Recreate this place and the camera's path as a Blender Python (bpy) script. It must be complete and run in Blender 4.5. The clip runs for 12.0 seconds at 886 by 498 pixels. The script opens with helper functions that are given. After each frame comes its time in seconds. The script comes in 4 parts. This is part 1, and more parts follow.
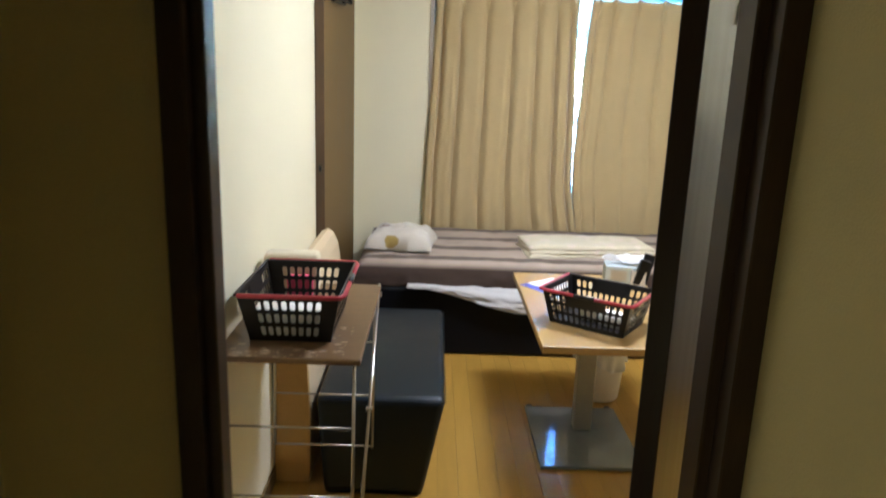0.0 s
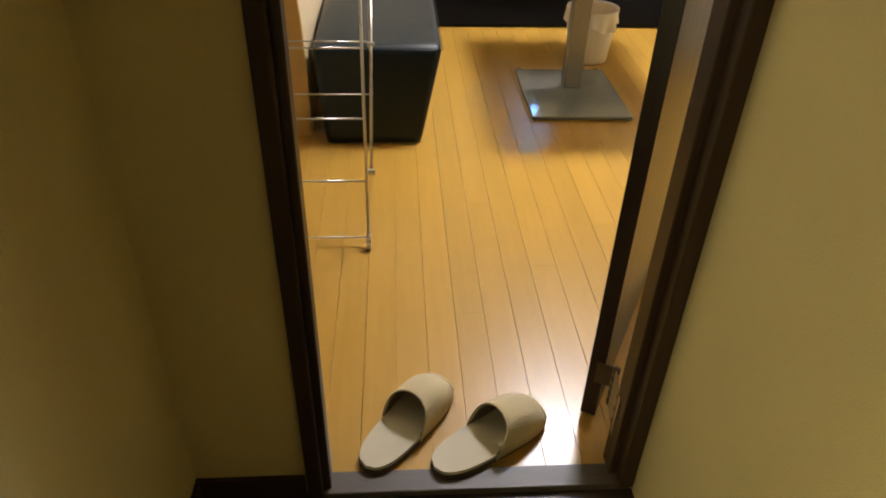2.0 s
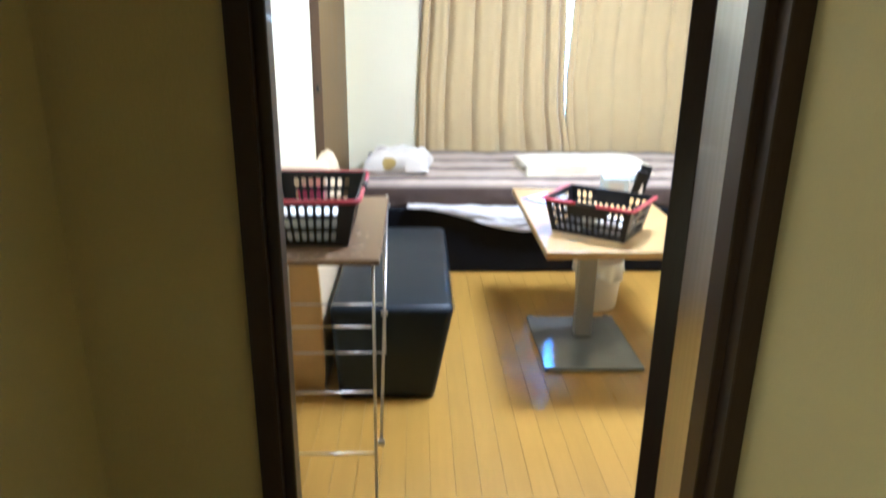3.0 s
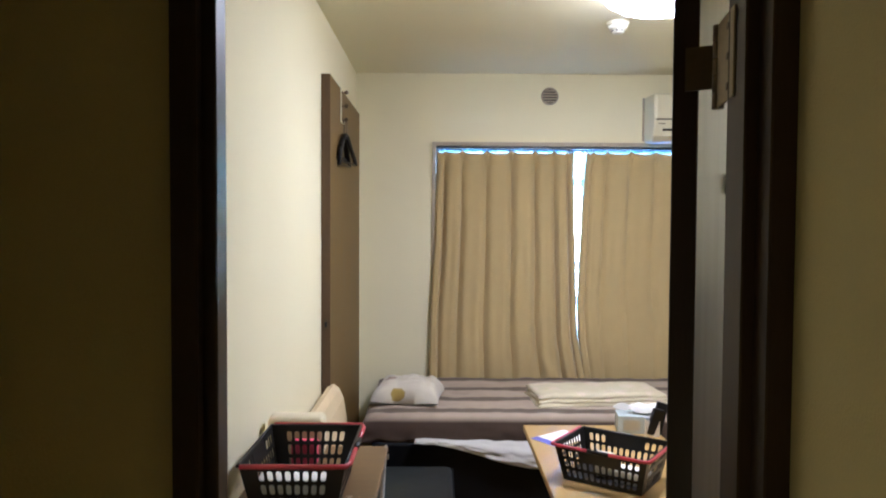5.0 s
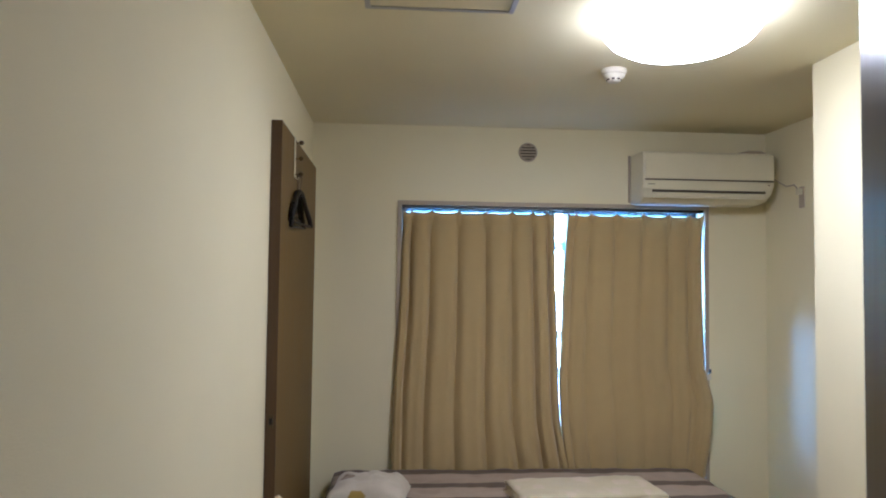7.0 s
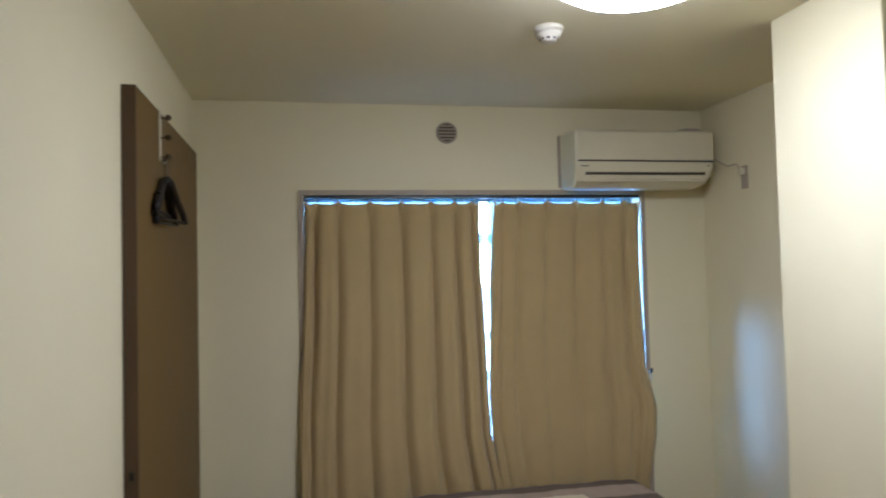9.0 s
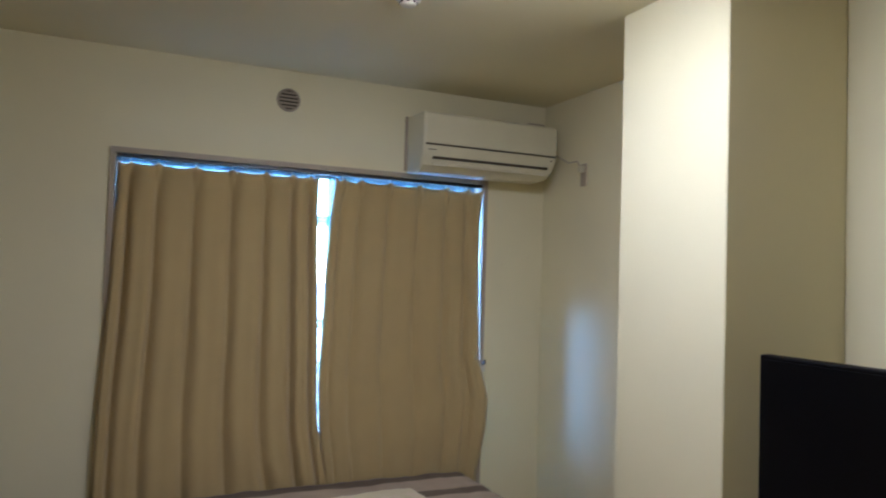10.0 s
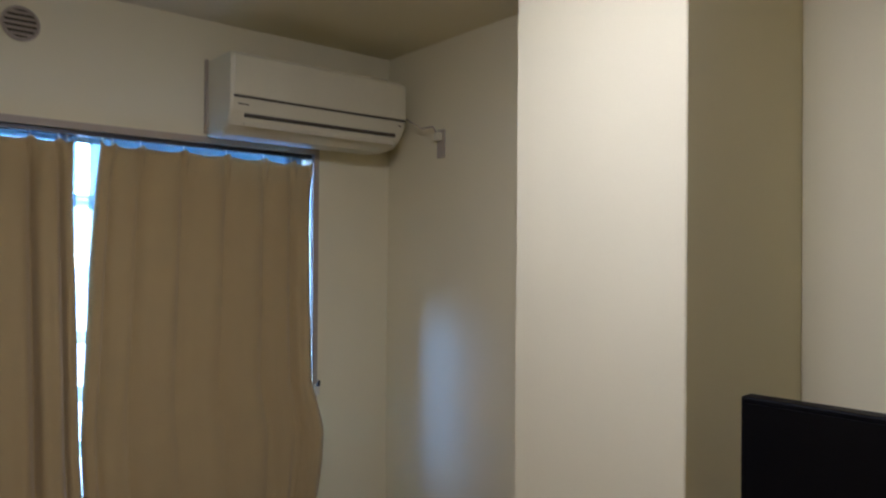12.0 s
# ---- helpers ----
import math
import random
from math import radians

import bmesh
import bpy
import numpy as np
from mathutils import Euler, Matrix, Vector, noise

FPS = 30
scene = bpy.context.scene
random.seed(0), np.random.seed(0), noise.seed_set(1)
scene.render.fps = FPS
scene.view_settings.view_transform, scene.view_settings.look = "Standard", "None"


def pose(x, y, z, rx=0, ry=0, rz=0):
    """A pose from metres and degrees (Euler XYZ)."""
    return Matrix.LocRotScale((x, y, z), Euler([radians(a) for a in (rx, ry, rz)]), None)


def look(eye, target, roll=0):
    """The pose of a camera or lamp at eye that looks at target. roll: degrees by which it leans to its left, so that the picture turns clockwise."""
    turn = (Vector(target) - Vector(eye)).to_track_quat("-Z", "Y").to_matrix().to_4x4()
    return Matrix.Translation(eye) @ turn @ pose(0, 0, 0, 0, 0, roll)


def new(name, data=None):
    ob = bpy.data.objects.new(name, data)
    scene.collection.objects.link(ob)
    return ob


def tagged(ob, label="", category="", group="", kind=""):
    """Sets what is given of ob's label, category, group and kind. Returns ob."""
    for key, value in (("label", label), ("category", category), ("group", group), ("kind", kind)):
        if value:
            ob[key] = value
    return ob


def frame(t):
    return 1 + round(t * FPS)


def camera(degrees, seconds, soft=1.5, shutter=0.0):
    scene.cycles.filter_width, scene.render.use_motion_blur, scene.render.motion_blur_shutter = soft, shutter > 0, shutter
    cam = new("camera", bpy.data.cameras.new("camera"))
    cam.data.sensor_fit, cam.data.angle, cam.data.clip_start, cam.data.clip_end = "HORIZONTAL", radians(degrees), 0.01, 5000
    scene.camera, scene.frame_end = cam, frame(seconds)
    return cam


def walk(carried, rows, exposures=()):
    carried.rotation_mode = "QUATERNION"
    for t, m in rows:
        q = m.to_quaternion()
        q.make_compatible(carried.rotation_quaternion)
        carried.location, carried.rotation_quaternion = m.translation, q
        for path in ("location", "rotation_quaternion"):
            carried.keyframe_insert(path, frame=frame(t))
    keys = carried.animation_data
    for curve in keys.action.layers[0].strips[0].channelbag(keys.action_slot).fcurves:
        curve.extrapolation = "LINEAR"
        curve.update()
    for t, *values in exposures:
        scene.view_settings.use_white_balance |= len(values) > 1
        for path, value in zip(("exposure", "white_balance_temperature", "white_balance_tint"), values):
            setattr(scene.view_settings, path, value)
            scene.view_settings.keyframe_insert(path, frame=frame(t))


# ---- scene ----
# ---------------------------------------------------------------- camera
cam = camera(64.3, 12.0, soft=1.9, shutter=0.5)
ROWS = [
    (0, 0.022, -0.021, 1.427, -0.46, -13.49, -1.98),
    (0.5, -0.052, -0.085, 1.401, -2.04, -18.19, -1.90),
    (1, -0.092, -0.118, 1.262, -3.39, -26.09, -1.70),
    (1.5, -0.093, -0.136, 1.208, -3.75, -33.96, -2.00),
    (2, -0.074, -0.149, 1.187, -3.37, -35.36, -1.48),
    (2.5, -0.069, -0.129, 1.239, -2.63, -28.02, -1.14),
    (3, -0.048, -0.096, 1.352, -2.03, -18.58, -0.64),
    (3.5, -0.033, -0.100, 1.406, -1.12, -11.22, -0.90),
    (3.7, -0.023, -0.097, 1.413, -0.66, -8.99, -0.89),
    (5.3, 0.037, -0.009, 1.490, -0.29, -0.80, -0.27),
    (5.5, 0.046, 0.004, 1.499, -0.83, 0.16, -0.17),
    (5.8, 0.020, 0.077, 1.512, -2.22, 1.34, -0.08),
    (6, -0.019, 0.150, 1.523, -3.16, 1.70, -0.13),
    (6.5, -0.050, 0.331, 1.546, -3.77, 2.87, -0.66),
    (8.3, -0.014, 0.822, 1.555, -6.17, 0.80, 1.29),
    (8.5, -0.012, 0.869, 1.555, -7.28, 1.53, 1.62),
    (9, 0.007, 1.007, 1.573, -10.92, 2.09, 1.38),
    (9.5, 0.015, 1.113, 1.534, -17.57, 1.18, -0.37),
    (10, 0.030, 1.194, 1.507, -24.58, 1.88, -1.75),
    (10.5, 0.074, 1.391, 1.558, -28.58, 3.59, -1.45),
    (11, 0.165, 1.584, 1.560, -31.26, 4.89, -0.95),
    (11.3, 0.225, 1.676, 1.567, -34.28, 4.40, -0.75),
    (11.5, 0.260, 1.737, 1.570, -36.18, 3.56, -0.76),
    (12, 0.349, 1.929, 1.574, -39.31, 0.42, -0.48),
]
EXPOSURES = [(0, 7.2, 4600, 5), (0.5, 7.2, 4750, 6), (1, 7.85, 5050, 6), (2, 7.98, 5250, 7), (2.5, 8.0, 4850, 7), (3, 8.2, 4150, 6), (3.7, 7.72, 4100, 6), (5.5, 6.75, 4800, 9), (6.5, 6.28, 4780, 9),
             (9, 6.03, 4720, 6), (10.5, 5.66, 4750, 7), (11.5, 5.40, 4700, 6), (12, 5.36, 4850, 13)]
walk(cam, [(t, pose(x, y, z, 90 + pitch, roll, yaw)) for t, x, y, z, yaw, pitch, roll in ROWS], EXPOSURES)

# ---------------------------------------------------------------- daylight
world = bpy.data.worlds.new("world")
scene.world = world
world.use_nodes = True
wt = world.node_tree
sky = wt.nodes.new("ShaderNodeTexSky")
sky.sky_type, sky.sun_disc = "NISHITA", False
sky.sun_elevation, sky.sun_rotation = radians(42), radians(150)
sky.ozone_density, sky.dust_density, sky.air_density = 6.0, 0.2, 1.0
wt.links.new(sky.outputs[0], wt.nodes["Background"].inputs[0])
wt.nodes["Background"].inputs[1].default_value = 0.15
sun = new("sun", bpy.data.lights.new("sun", "SUN"))
sun.data.energy, sun.data.angle, sun.data.color = 2.0, radians(0.6), (1.0, 0.95, 0.88)
sun.matrix_world = look((0, 0, 8), (-0.37, 0.64, 7.33))
LAMP, HALL_FILL = 0.80, 1.5


def sky_slit(name, place, target, width, height, watts, spread):
    """Skylight that enters through one of the slits left open round the curtains."""
    a = bpy.data.lights.new(name, "AREA")
    a.shape, a.size, a.size_y = "RECTANGLE", width, height
    a.energy, a.color, a.spread = watts, (0.30, 0.53, 1.0), radians(spread)
    new(name, a).matrix_world = look(place, target)


sky_slit("sky_beside_curtain", (1.792, 4.510, 0.97), (2.158, 4.115, 0.95), 0.045, 0.74, 0.0048, 40)
sky_slit("sky_over_curtains", (0.88, 4.488, 1.970), (0.88, 4.388, 2.10), 1.72, 0.02, 0.0055, 140)


# ---------------------------------------------------------------- materials
def mat(name, color, rough=0.6, metal=0.0, var=0.08, scale=6.0, fine=120.0, bump=0.05, stretch=(1, 1, 1), coat=0.0, spec=0.5, rand=0.0, sheen=0.0):
    m = bpy.data.materials.new(name)
    m.use_nodes = True
    nt, lk = m.node_tree, m.node_tree.links
    b = nt.nodes["Principled BSDF"]
    tc = nt.nodes.new("ShaderNodeTexCoord")
    mp = nt.nodes.new("ShaderNodeMapping")
    mp.inputs["Scale"].default_value = stretch
    lk.new(tc.outputs["Object"], mp.inputs[0])
    vec = mp.outputs[0]
    if rand:
        oi = nt.nodes.new("ShaderNodeObjectInfo")
        ad = nt.nodes.new("ShaderNodeVectorMath")
        ml = nt.nodes.new("ShaderNodeMath")
        ml.operation = "MULTIPLY"
        ml.inputs[1].default_value = 37.0
        lk.new(oi.outputs["Random"], ml.inputs[0])
        lk.new(vec, ad.inputs[0])
        lk.new(ml.outputs[0], ad.inputs[1])
        vec = ad.outputs[0]
    n1, n2 = nt.nodes.new("ShaderNodeTexNoise"), nt.nodes.new("ShaderNodeTexNoise")
    n1.inputs["Scale"].default_value, n2.inputs["Scale"].default_value = scale, fine
    n1.inputs["Detail"].default_value, n2.inputs["Detail"].default_value = 4, 3
    lk.new(vec, n1.inputs["Vector"])
    lk.new(vec, n2.inputs["Vector"])
    mixn = nt.nodes.new("ShaderNodeMix")
    mixn.inputs[0].default_value = 0.4
    lk.new(n1.outputs[0], mixn.inputs[2])
    lk.new(n2.outputs[0], mixn.inputs[3])
    value = mixn.outputs[0]
    if rand:
        m2 = nt.nodes.new("ShaderNodeMath")
        m2.operation = "MULTIPLY_ADD"
        m2.inputs[1].default_value, m2.inputs[2].default_value = rand, -rand / 2
        lk.new(oi.outputs["Random"], m2.inputs[0])
        m3 = nt.nodes.new("ShaderNodeMath")
        lk.new(value, m3.inputs[0])
        lk.new(m2.outputs[0], m3.inputs[1])
        value = m3.outputs[0]
    rp = nt.nodes.new("ShaderNodeValToRGB")
    rp.color_ramp.elements[0].position, rp.color_ramp.elements[1].position = 0.25, 0.75
    rp.color_ramp.elements[0].color = (*[max(0, c * (1 - var)) for c in color], 1)
    rp.color_ramp.elements[1].color = (*[min(1, c * (1 + var)) for c in color], 1)
    lk.new(value, rp.inputs[0])
    lk.new(rp.outputs[0], b.inputs["Base Color"])
    rr = nt.nodes.new("ShaderNodeMapRange")
    rr.inputs[3].default_value, rr.inputs[4].default_value = max(0.02, rough * 0.85), min(1, rough * 1.15)
    lk.new(n1.outputs[0], rr.inputs[0])
    lk.new(rr.outputs[0], b.inputs["Roughness"])
    b.inputs["Metallic"].default_value = metal
    b.inputs["Specular IOR Level"].default_value = spec
    b.inputs["Coat Weight"].default_value = coat
    b.inputs["Coat Roughness"].default_value = 0.12
    b.inputs["Sheen Weight"].default_value = sheen
    if bump:
        bp = nt.nodes.new("ShaderNodeBump")
        bp.inputs["Strength"].default_value, bp.inputs["Distance"].default_value = bump, 0.004
        lk.new(n2.outputs[0], bp.inputs["Height"])
        lk.new(bp.outputs[0], b.inputs["Normal"])
    return m


def emitter(name, color, strength):
    m = bpy.data.materials.new(name)
    m.use_nodes = True
    b = m.node_tree.nodes["Principled BSDF"]
    b.inputs["Base Color"].default_value = (0.8, 0.8, 0.8, 1)
    b.inputs["Emission Color"].default_value = (*color, 1)
    b.inputs["Emission Strength"].default_value = strength
    return m


def dome_glow(name, color, low, high, z_rim, z_base):
    """A lamp diffuser whose glow is strongest underneath, where its light source faces."""
    m = emitter(name, color, high)
    nt, lk = m.node_tree, m.node_tree.links
    tc, sx, mr = nt.nodes.new("ShaderNodeTexCoord"), nt.nodes.new("ShaderNodeSeparateXYZ"), nt.nodes.new("ShaderNodeMapRange")
    mr.inputs[1].default_value, mr.inputs[2].default_value = z_rim, z_base
    mr.inputs[3].default_value, mr.inputs[4].default_value = low, high
    lk.new(tc.outputs["Object"], sx.inputs[0])
    lk.new(sx.outputs[2], mr.inputs[0])
    lk.new(mr.outputs[0], nt.nodes["Principled BSDF"].inputs["Emission Strength"])
    return m


def banded(name, axis, width, offset, light, dark, share, rough=0.9):
    """Woven cloth with soft bands across one axis."""
    m = mat(name, light, rough, var=0.12, scale=14, fine=260, bump=0.35, sheen=0.08, spec=0.2)
    nt, lk = m.node_tree, m.node_tree.links
    b = nt.nodes["Principled BSDF"]
    tc = nt.nodes.new("ShaderNodeTexCoord")
    sx = nt.nodes.new("ShaderNodeSeparateXYZ")
    wob = nt.nodes.new("ShaderNodeTexNoise")
    wob.inputs["Scale"].default_value = 5.0
    lk.new(tc.outputs["Object"], sx.inputs[0])
    lk.new(tc.outputs["Object"], wob.inputs["Vector"])
    ad = nt.nodes.new("ShaderNodeMath")
    ad.operation = "MULTIPLY_ADD"
    ad.inputs[1].default_value = 0.03
    lk.new(wob.outputs[0], ad.inputs[0])
    hang = nt.nodes.new("ShaderNodeMath")
    hang.operation = "MULTIPLY_ADD"
    hang.inputs[1].default_value = 1.3
    lk.new(sx.outputs[2], hang.inputs[0])
    lk.new(sx.outputs[axis], hang.inputs[2])
    lk.new(hang.outputs[0], ad.inputs[2])
    md = nt.nodes.new("ShaderNodeMath")
    md.operation = "MULTIPLY_ADD"
    md.inputs[1].default_value, md.inputs[2].default_value = 1.0 / width, offset
    lk.new(ad.outputs[0], md.inputs[0])
    fr = nt.nodes.new("ShaderNodeMath")
    fr.operation = "FRACT"
    lk.new(md.outputs[0], fr.inputs[0])
    rp = nt.nodes.new("ShaderNodeValToRGB")
    e = rp.color_ramp.elements
    e[0].position, e[0].color = 0.0, (0.78, 0.78, 0.78, 1)
    e[1].position, e[1].color = share, (0.78, 0.78, 0.78, 1)
    for p, c in ((share + 0.06, 0.0), (0.95, 0.0), (1.0, 0.78)):
        x = e.new(p)
        x.color = (c, c, c, 1)
    lk.new(fr.outputs[0], rp.inputs[0])
    # The dark colour takes over within 3 cm below the top.
    below_top = nt.nodes.new("ShaderNodeMapRange")
    below_top.inputs[1].default_value, below_top.inputs[2].default_value = -0.004, -0.032
    lk.new(sx.outputs[2], below_top.inputs[0])
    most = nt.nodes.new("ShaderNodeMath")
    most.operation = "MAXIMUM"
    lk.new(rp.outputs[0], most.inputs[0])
    lk.new(below_top.outputs[0], most.inputs[1])
    mx = nt.nodes.new("ShaderNodeMix")
    mx.data_type = "RGBA"
    old = b.inputs["Base Color"].links[0].from_socket
    lk.new(most.outputs[0], mx.inputs[0])
    lk.new(old, mx.inputs[6])
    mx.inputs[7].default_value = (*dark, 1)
    lk.new(mx.outputs[2], b.inputs["Base Color"])
    return m


def blotched(name, base, spot, scale, threshold, rough=0.9):
    """Pale cloth with a sparse printed motif."""
    m = mat(name, base, rough, var=0.07, scale=10, fine=240, bump=0.4, sheen=0.3)
    nt, lk = m.node_tree, m.node_tree.links
    b = nt.nodes["Principled BSDF"]
    tc = nt.nodes.new("ShaderNodeTexCoord")
    n = nt.nodes.new("ShaderNodeTexNoise")
    n.inputs["Scale"].default_value, n.inputs["Detail"].default_value = scale, 1.0
    lk.new(tc.outputs["Object"], n.inputs["Vector"])
    rp = nt.nodes.new("ShaderNodeValToRGB")
    rp.color_ramp.elements[0].position, rp.color_ramp.elements[1].position = threshold, threshold + 0.05
    lk.new(n.outputs[0], rp.inputs[0])
    mx = nt.nodes.new("ShaderNodeMix")
    mx.data_type = "RGBA"
    old = b.inputs["Base Color"].links[0].from_socket
    lk.new(rp.outputs[0], mx.inputs[0])
    lk.new(old, mx.inputs[6])
    mx.inputs[7].default_value = (*spot, 1)
    lk.new(mx.outputs[2], b.inputs["Base Color"])
    return m


def patched(name, base, *patches):
    """Pale cloth with a few printed patches: (centre, radius, colour)."""
    m = mat(name, base, 0.9, var=0.07, scale=10, fine=240, bump=0.4, sheen=0.3)
    nt, lk = m.node_tree, m.node_tree.links
    b = nt.nodes["Principled BSDF"]
    tc = nt.nodes.new("ShaderNodeTexCoord")
    n = nt.nodes.new("ShaderNodeTexNoise")
    n.inputs["Scale"].default_value = 22.0
    lk.new(tc.outputs["Object"], n.inputs["Vector"])
    for centre, radius, color in patches:
        d = nt.nodes.new("ShaderNodeVectorMath")
        d.operation = "DISTANCE"
        d.inputs[1].default_value = centre
        lk.new(tc.outputs["Object"], d.inputs[0])
        w = nt.nodes.new("ShaderNodeMath")
        w.operation = "MULTIPLY_ADD"
        w.inputs[1].default_value = 0.05
        lk.new(n.outputs[0], w.inputs[0])
        lk.new(d.outputs["Value"], w.inputs[2])
        r = nt.nodes.new("ShaderNodeMapRange")
        r.inputs[1].default_value, r.inputs[2].default_value = radius + 0.029, radius + 0.021
        lk.new(w.outputs[0], r.inputs[0])
        mx = nt.nodes.new("ShaderNodeMix")
        mx.data_type = "RGBA"
        lk.new(r.outputs[0], mx.inputs[0])
        lk.new(b.inputs["Base Color"].links[0].from_socket, mx.inputs[6])
        mx.inputs[7].default_value = (*color, 1)
        lk.new(mx.outputs[2], b.inputs["Base Color"])
    return m


def glass(name, rough=0.0, tint=(0.9, 0.96, 0.97)):
    m = bpy.data.materials.new(name)
    m.use_nodes = True
    b = m.node_tree.nodes["Principled BSDF"]
    b.inputs["Base Color"].default_value = (*tint, 1)
    b.inputs["Roughness"].default_value = rough
    b.inputs["Transmission Weight"].default_value = 1.0
    b.inputs["IOR"].default_value = 1.3
    return m


M_WALL = mat("wallpaper", (0.81, 0.752, 0.515), 0.75, var=0.035, scale=2.5, fine=420, bump=0.22, spec=0.3)
M_CEIL = mat("ceiling_paper", (0.78, 0.725, 0.50), 0.8, var=0.03, scale=2.0, fine=380, bump=0.2, spec=0.25)
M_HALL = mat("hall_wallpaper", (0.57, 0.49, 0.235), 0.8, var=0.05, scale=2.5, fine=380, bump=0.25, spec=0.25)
M_PLANK = mat("honey_laminate", (0.39, 0.226, 0.030), 0.30, var=0.09, scale=5, fine=60, bump=0.02, stretch=(9, 0.7, 9), coat=0.10, spec=0.35, rand=0.25)
M_UNDER = mat("seam_dark", (0.27, 0.15, 0.035), 0.8, var=0.1)
M_DOOR = mat("dark_brown_door", (0.030, 0.019, 0.013), 0.30, spec=0.15, var=0.25, scale=4, fine=60, bump=0.0, stretch=(6, 6, 0.6))
M_JAMB = mat("dark_jamb", (0.036, 0.021, 0.010), 0.42, spec=0.25, var=0.25, scale=4, fine=60, bump=0.02, stretch=(6, 6, 0.6))
M_THRESH = mat("worn_threshold", (0.06, 0.047, 0.036), 0.45, var=0.3, scale=5, fine=70, bump=0.06, stretch=(0.5, 6, 6))
M_HALLFLOOR = mat("hall_floor_dark", (0.025, 0.018, 0.013), 0.45, var=0.3, scale=5)
M_WOODDOOR = mat("walnut_board", (0.138, 0.087, 0.023), 0.55, spec=0.3, var=0.24, scale=3, fine=40, bump=0.03, stretch=(7, 7, 0.7))
M_WOODEDGE = mat("walnut_edge", (0.085, 0.049, 0.022), 0.45, var=0.25, scale=3, fine=40, stretch=(7, 7, 0.7))
M_CURTAIN = mat("beige_curtain", (0.47, 0.364, 0.168), 0.9, var=0.05, scale=9, fine=420, bump=0.25, sheen=0.3, spec=0.2)
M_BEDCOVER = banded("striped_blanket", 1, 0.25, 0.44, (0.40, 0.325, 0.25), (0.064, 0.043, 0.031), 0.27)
M_SHEET = mat("white_sheet", (0.50, 0.48, 0.445), 0.9, var=0.06, scale=10, fine=200, bump=0.2)
M_PILLOW = patched("printed_pillowcase", (0.57, 0.52, 0.42), ((-0.050, -0.165, 0.050), 0.040, (0.34, 0.24, 0.05)), ((-0.120, 0.02, 0.11), 0.050, (0.25, 0.18, 0.12)))
M_TOWEL = blotched("printed_towel", (0.64, 0.57, 0.385), (0.70, 0.60, 0.46), 11.0, 0.60)
M_BLACK_LEATHER = mat("black_faux_leather", (0.003, 0.0035, 0.005), 0.5, var=0.2, scale=8, fine=240, bump=0.12, spec=0.15)
M_NAVY = mat("navy_faux_leather", (0.003, 0.008, 0.013), 0.40, spec=0.34, var=0.18, scale=7, fine=260, bump=0.12)
M_CREAM = mat("cream_vinyl", (0.62, 0.50, 0.30), 0.5, var=0.08, scale=6, fine=200, bump=0.1)
M_TAN = mat("tan_vinyl", (0.48, 0.30, 0.075), 0.5, var=0.12, scale=6, fine=200, bump=0.1)
M_CHROME = mat("chrome_tube", (0.50, 0.48, 0.44), 0.30, 1.0, var=0.08, scale=30)
M_STEEL = mat("grey_painted_steel", (0.165, 0.175, 0.17), 0.07, 0.1, spec=0.35, var=0.16, scale=9, fine=150, bump=0.04)
M_POLE = mat("grey_steel_pole", (0.28, 0.27, 0.25), 0.36, 0.4, var=0.12, scale=9)
M_TABLE = mat("beech_tabletop", (0.41, 0.27, 0.088), 0.4, var=0.12, scale=4, fine=60, stretch=(7, 0.8, 7), bump=0.02)
M_SHELF = mat("brown_board", (0.155, 0.092, 0.038), 0.3, var=0.25, scale=5, fine=60, stretch=(1, 5, 5), bump=0.03)
M_CHIPS = mat("bare_chipboard", (0.45, 0.36, 0.26), 0.9, var=0.3, scale=40)
M_BLACKP = mat("black_plastic", (0.009, 0.008, 0.008), 0.4, spec=0.35, var=0.15, scale=20)
M_REDP = mat("red_plastic", (0.42, 0.035, 0.055), 0.38, var=0.1, scale=20)
M_WHITEP = mat("white_plastic", (0.74, 0.71, 0.61), 0.4, var=0.04, scale=12)
M_ACWHITE = mat("cream_appliance_plastic", (0.68, 0.64, 0.46), 0.42, var=0.04, scale=8)
M_SLOT = mat("dark_slot", (0.06, 0.05, 0.035), 0.7, var=0.1)
M_BROWNMETAL = mat("bronze_hinge", (0.10, 0.075, 0.045), 0.35, 0.7, var=0.2, scale=25)
M_BRASS = mat("dull_bronze_plate", (0.30, 0.24, 0.15), 0.45, 0.5, var=0.2, scale=25)
M_ALU = mat("aluminium", (0.48, 0.48, 0.47), 0.38, 0.8, var=0.06, scale=25)
M_TRIM = mat("beige_window_trim", (0.42, 0.36, 0.27), 0.5, var=0.08)
M_RAIL = mat("dark_curtain_rail", (0.05, 0.045, 0.04), 0.4, 0.3)
M_SLIP = mat("beige_slipper_cloth", (0.50, 0.422, 0.24), 0.85, var=0.08, scale=20, fine=300, bump=0.3)
M_SOLE = mat("slipper_insole", (0.50, 0.452, 0.325), 0.8, var=0.07, scale=20, fine=300, bump=0.2)
M_SLIPSHADE = mat("slipper_inner_shade", (0.085, 0.062, 0.036), 0.9, var=0.1, scale=20, fine=300, bump=0.2)
M_SOLEB = mat("slipper_sole", (0.05, 0.035, 0.025), 0.8)
M_SCREEN = mat("tv_screen", (0.003, 0.003, 0.004), 0.3, var=0.1, spec=0.15)
M_TVBODY = mat("tv_black_plastic", (0.003, 0.003, 0.004), 0.5, spec=0.10)
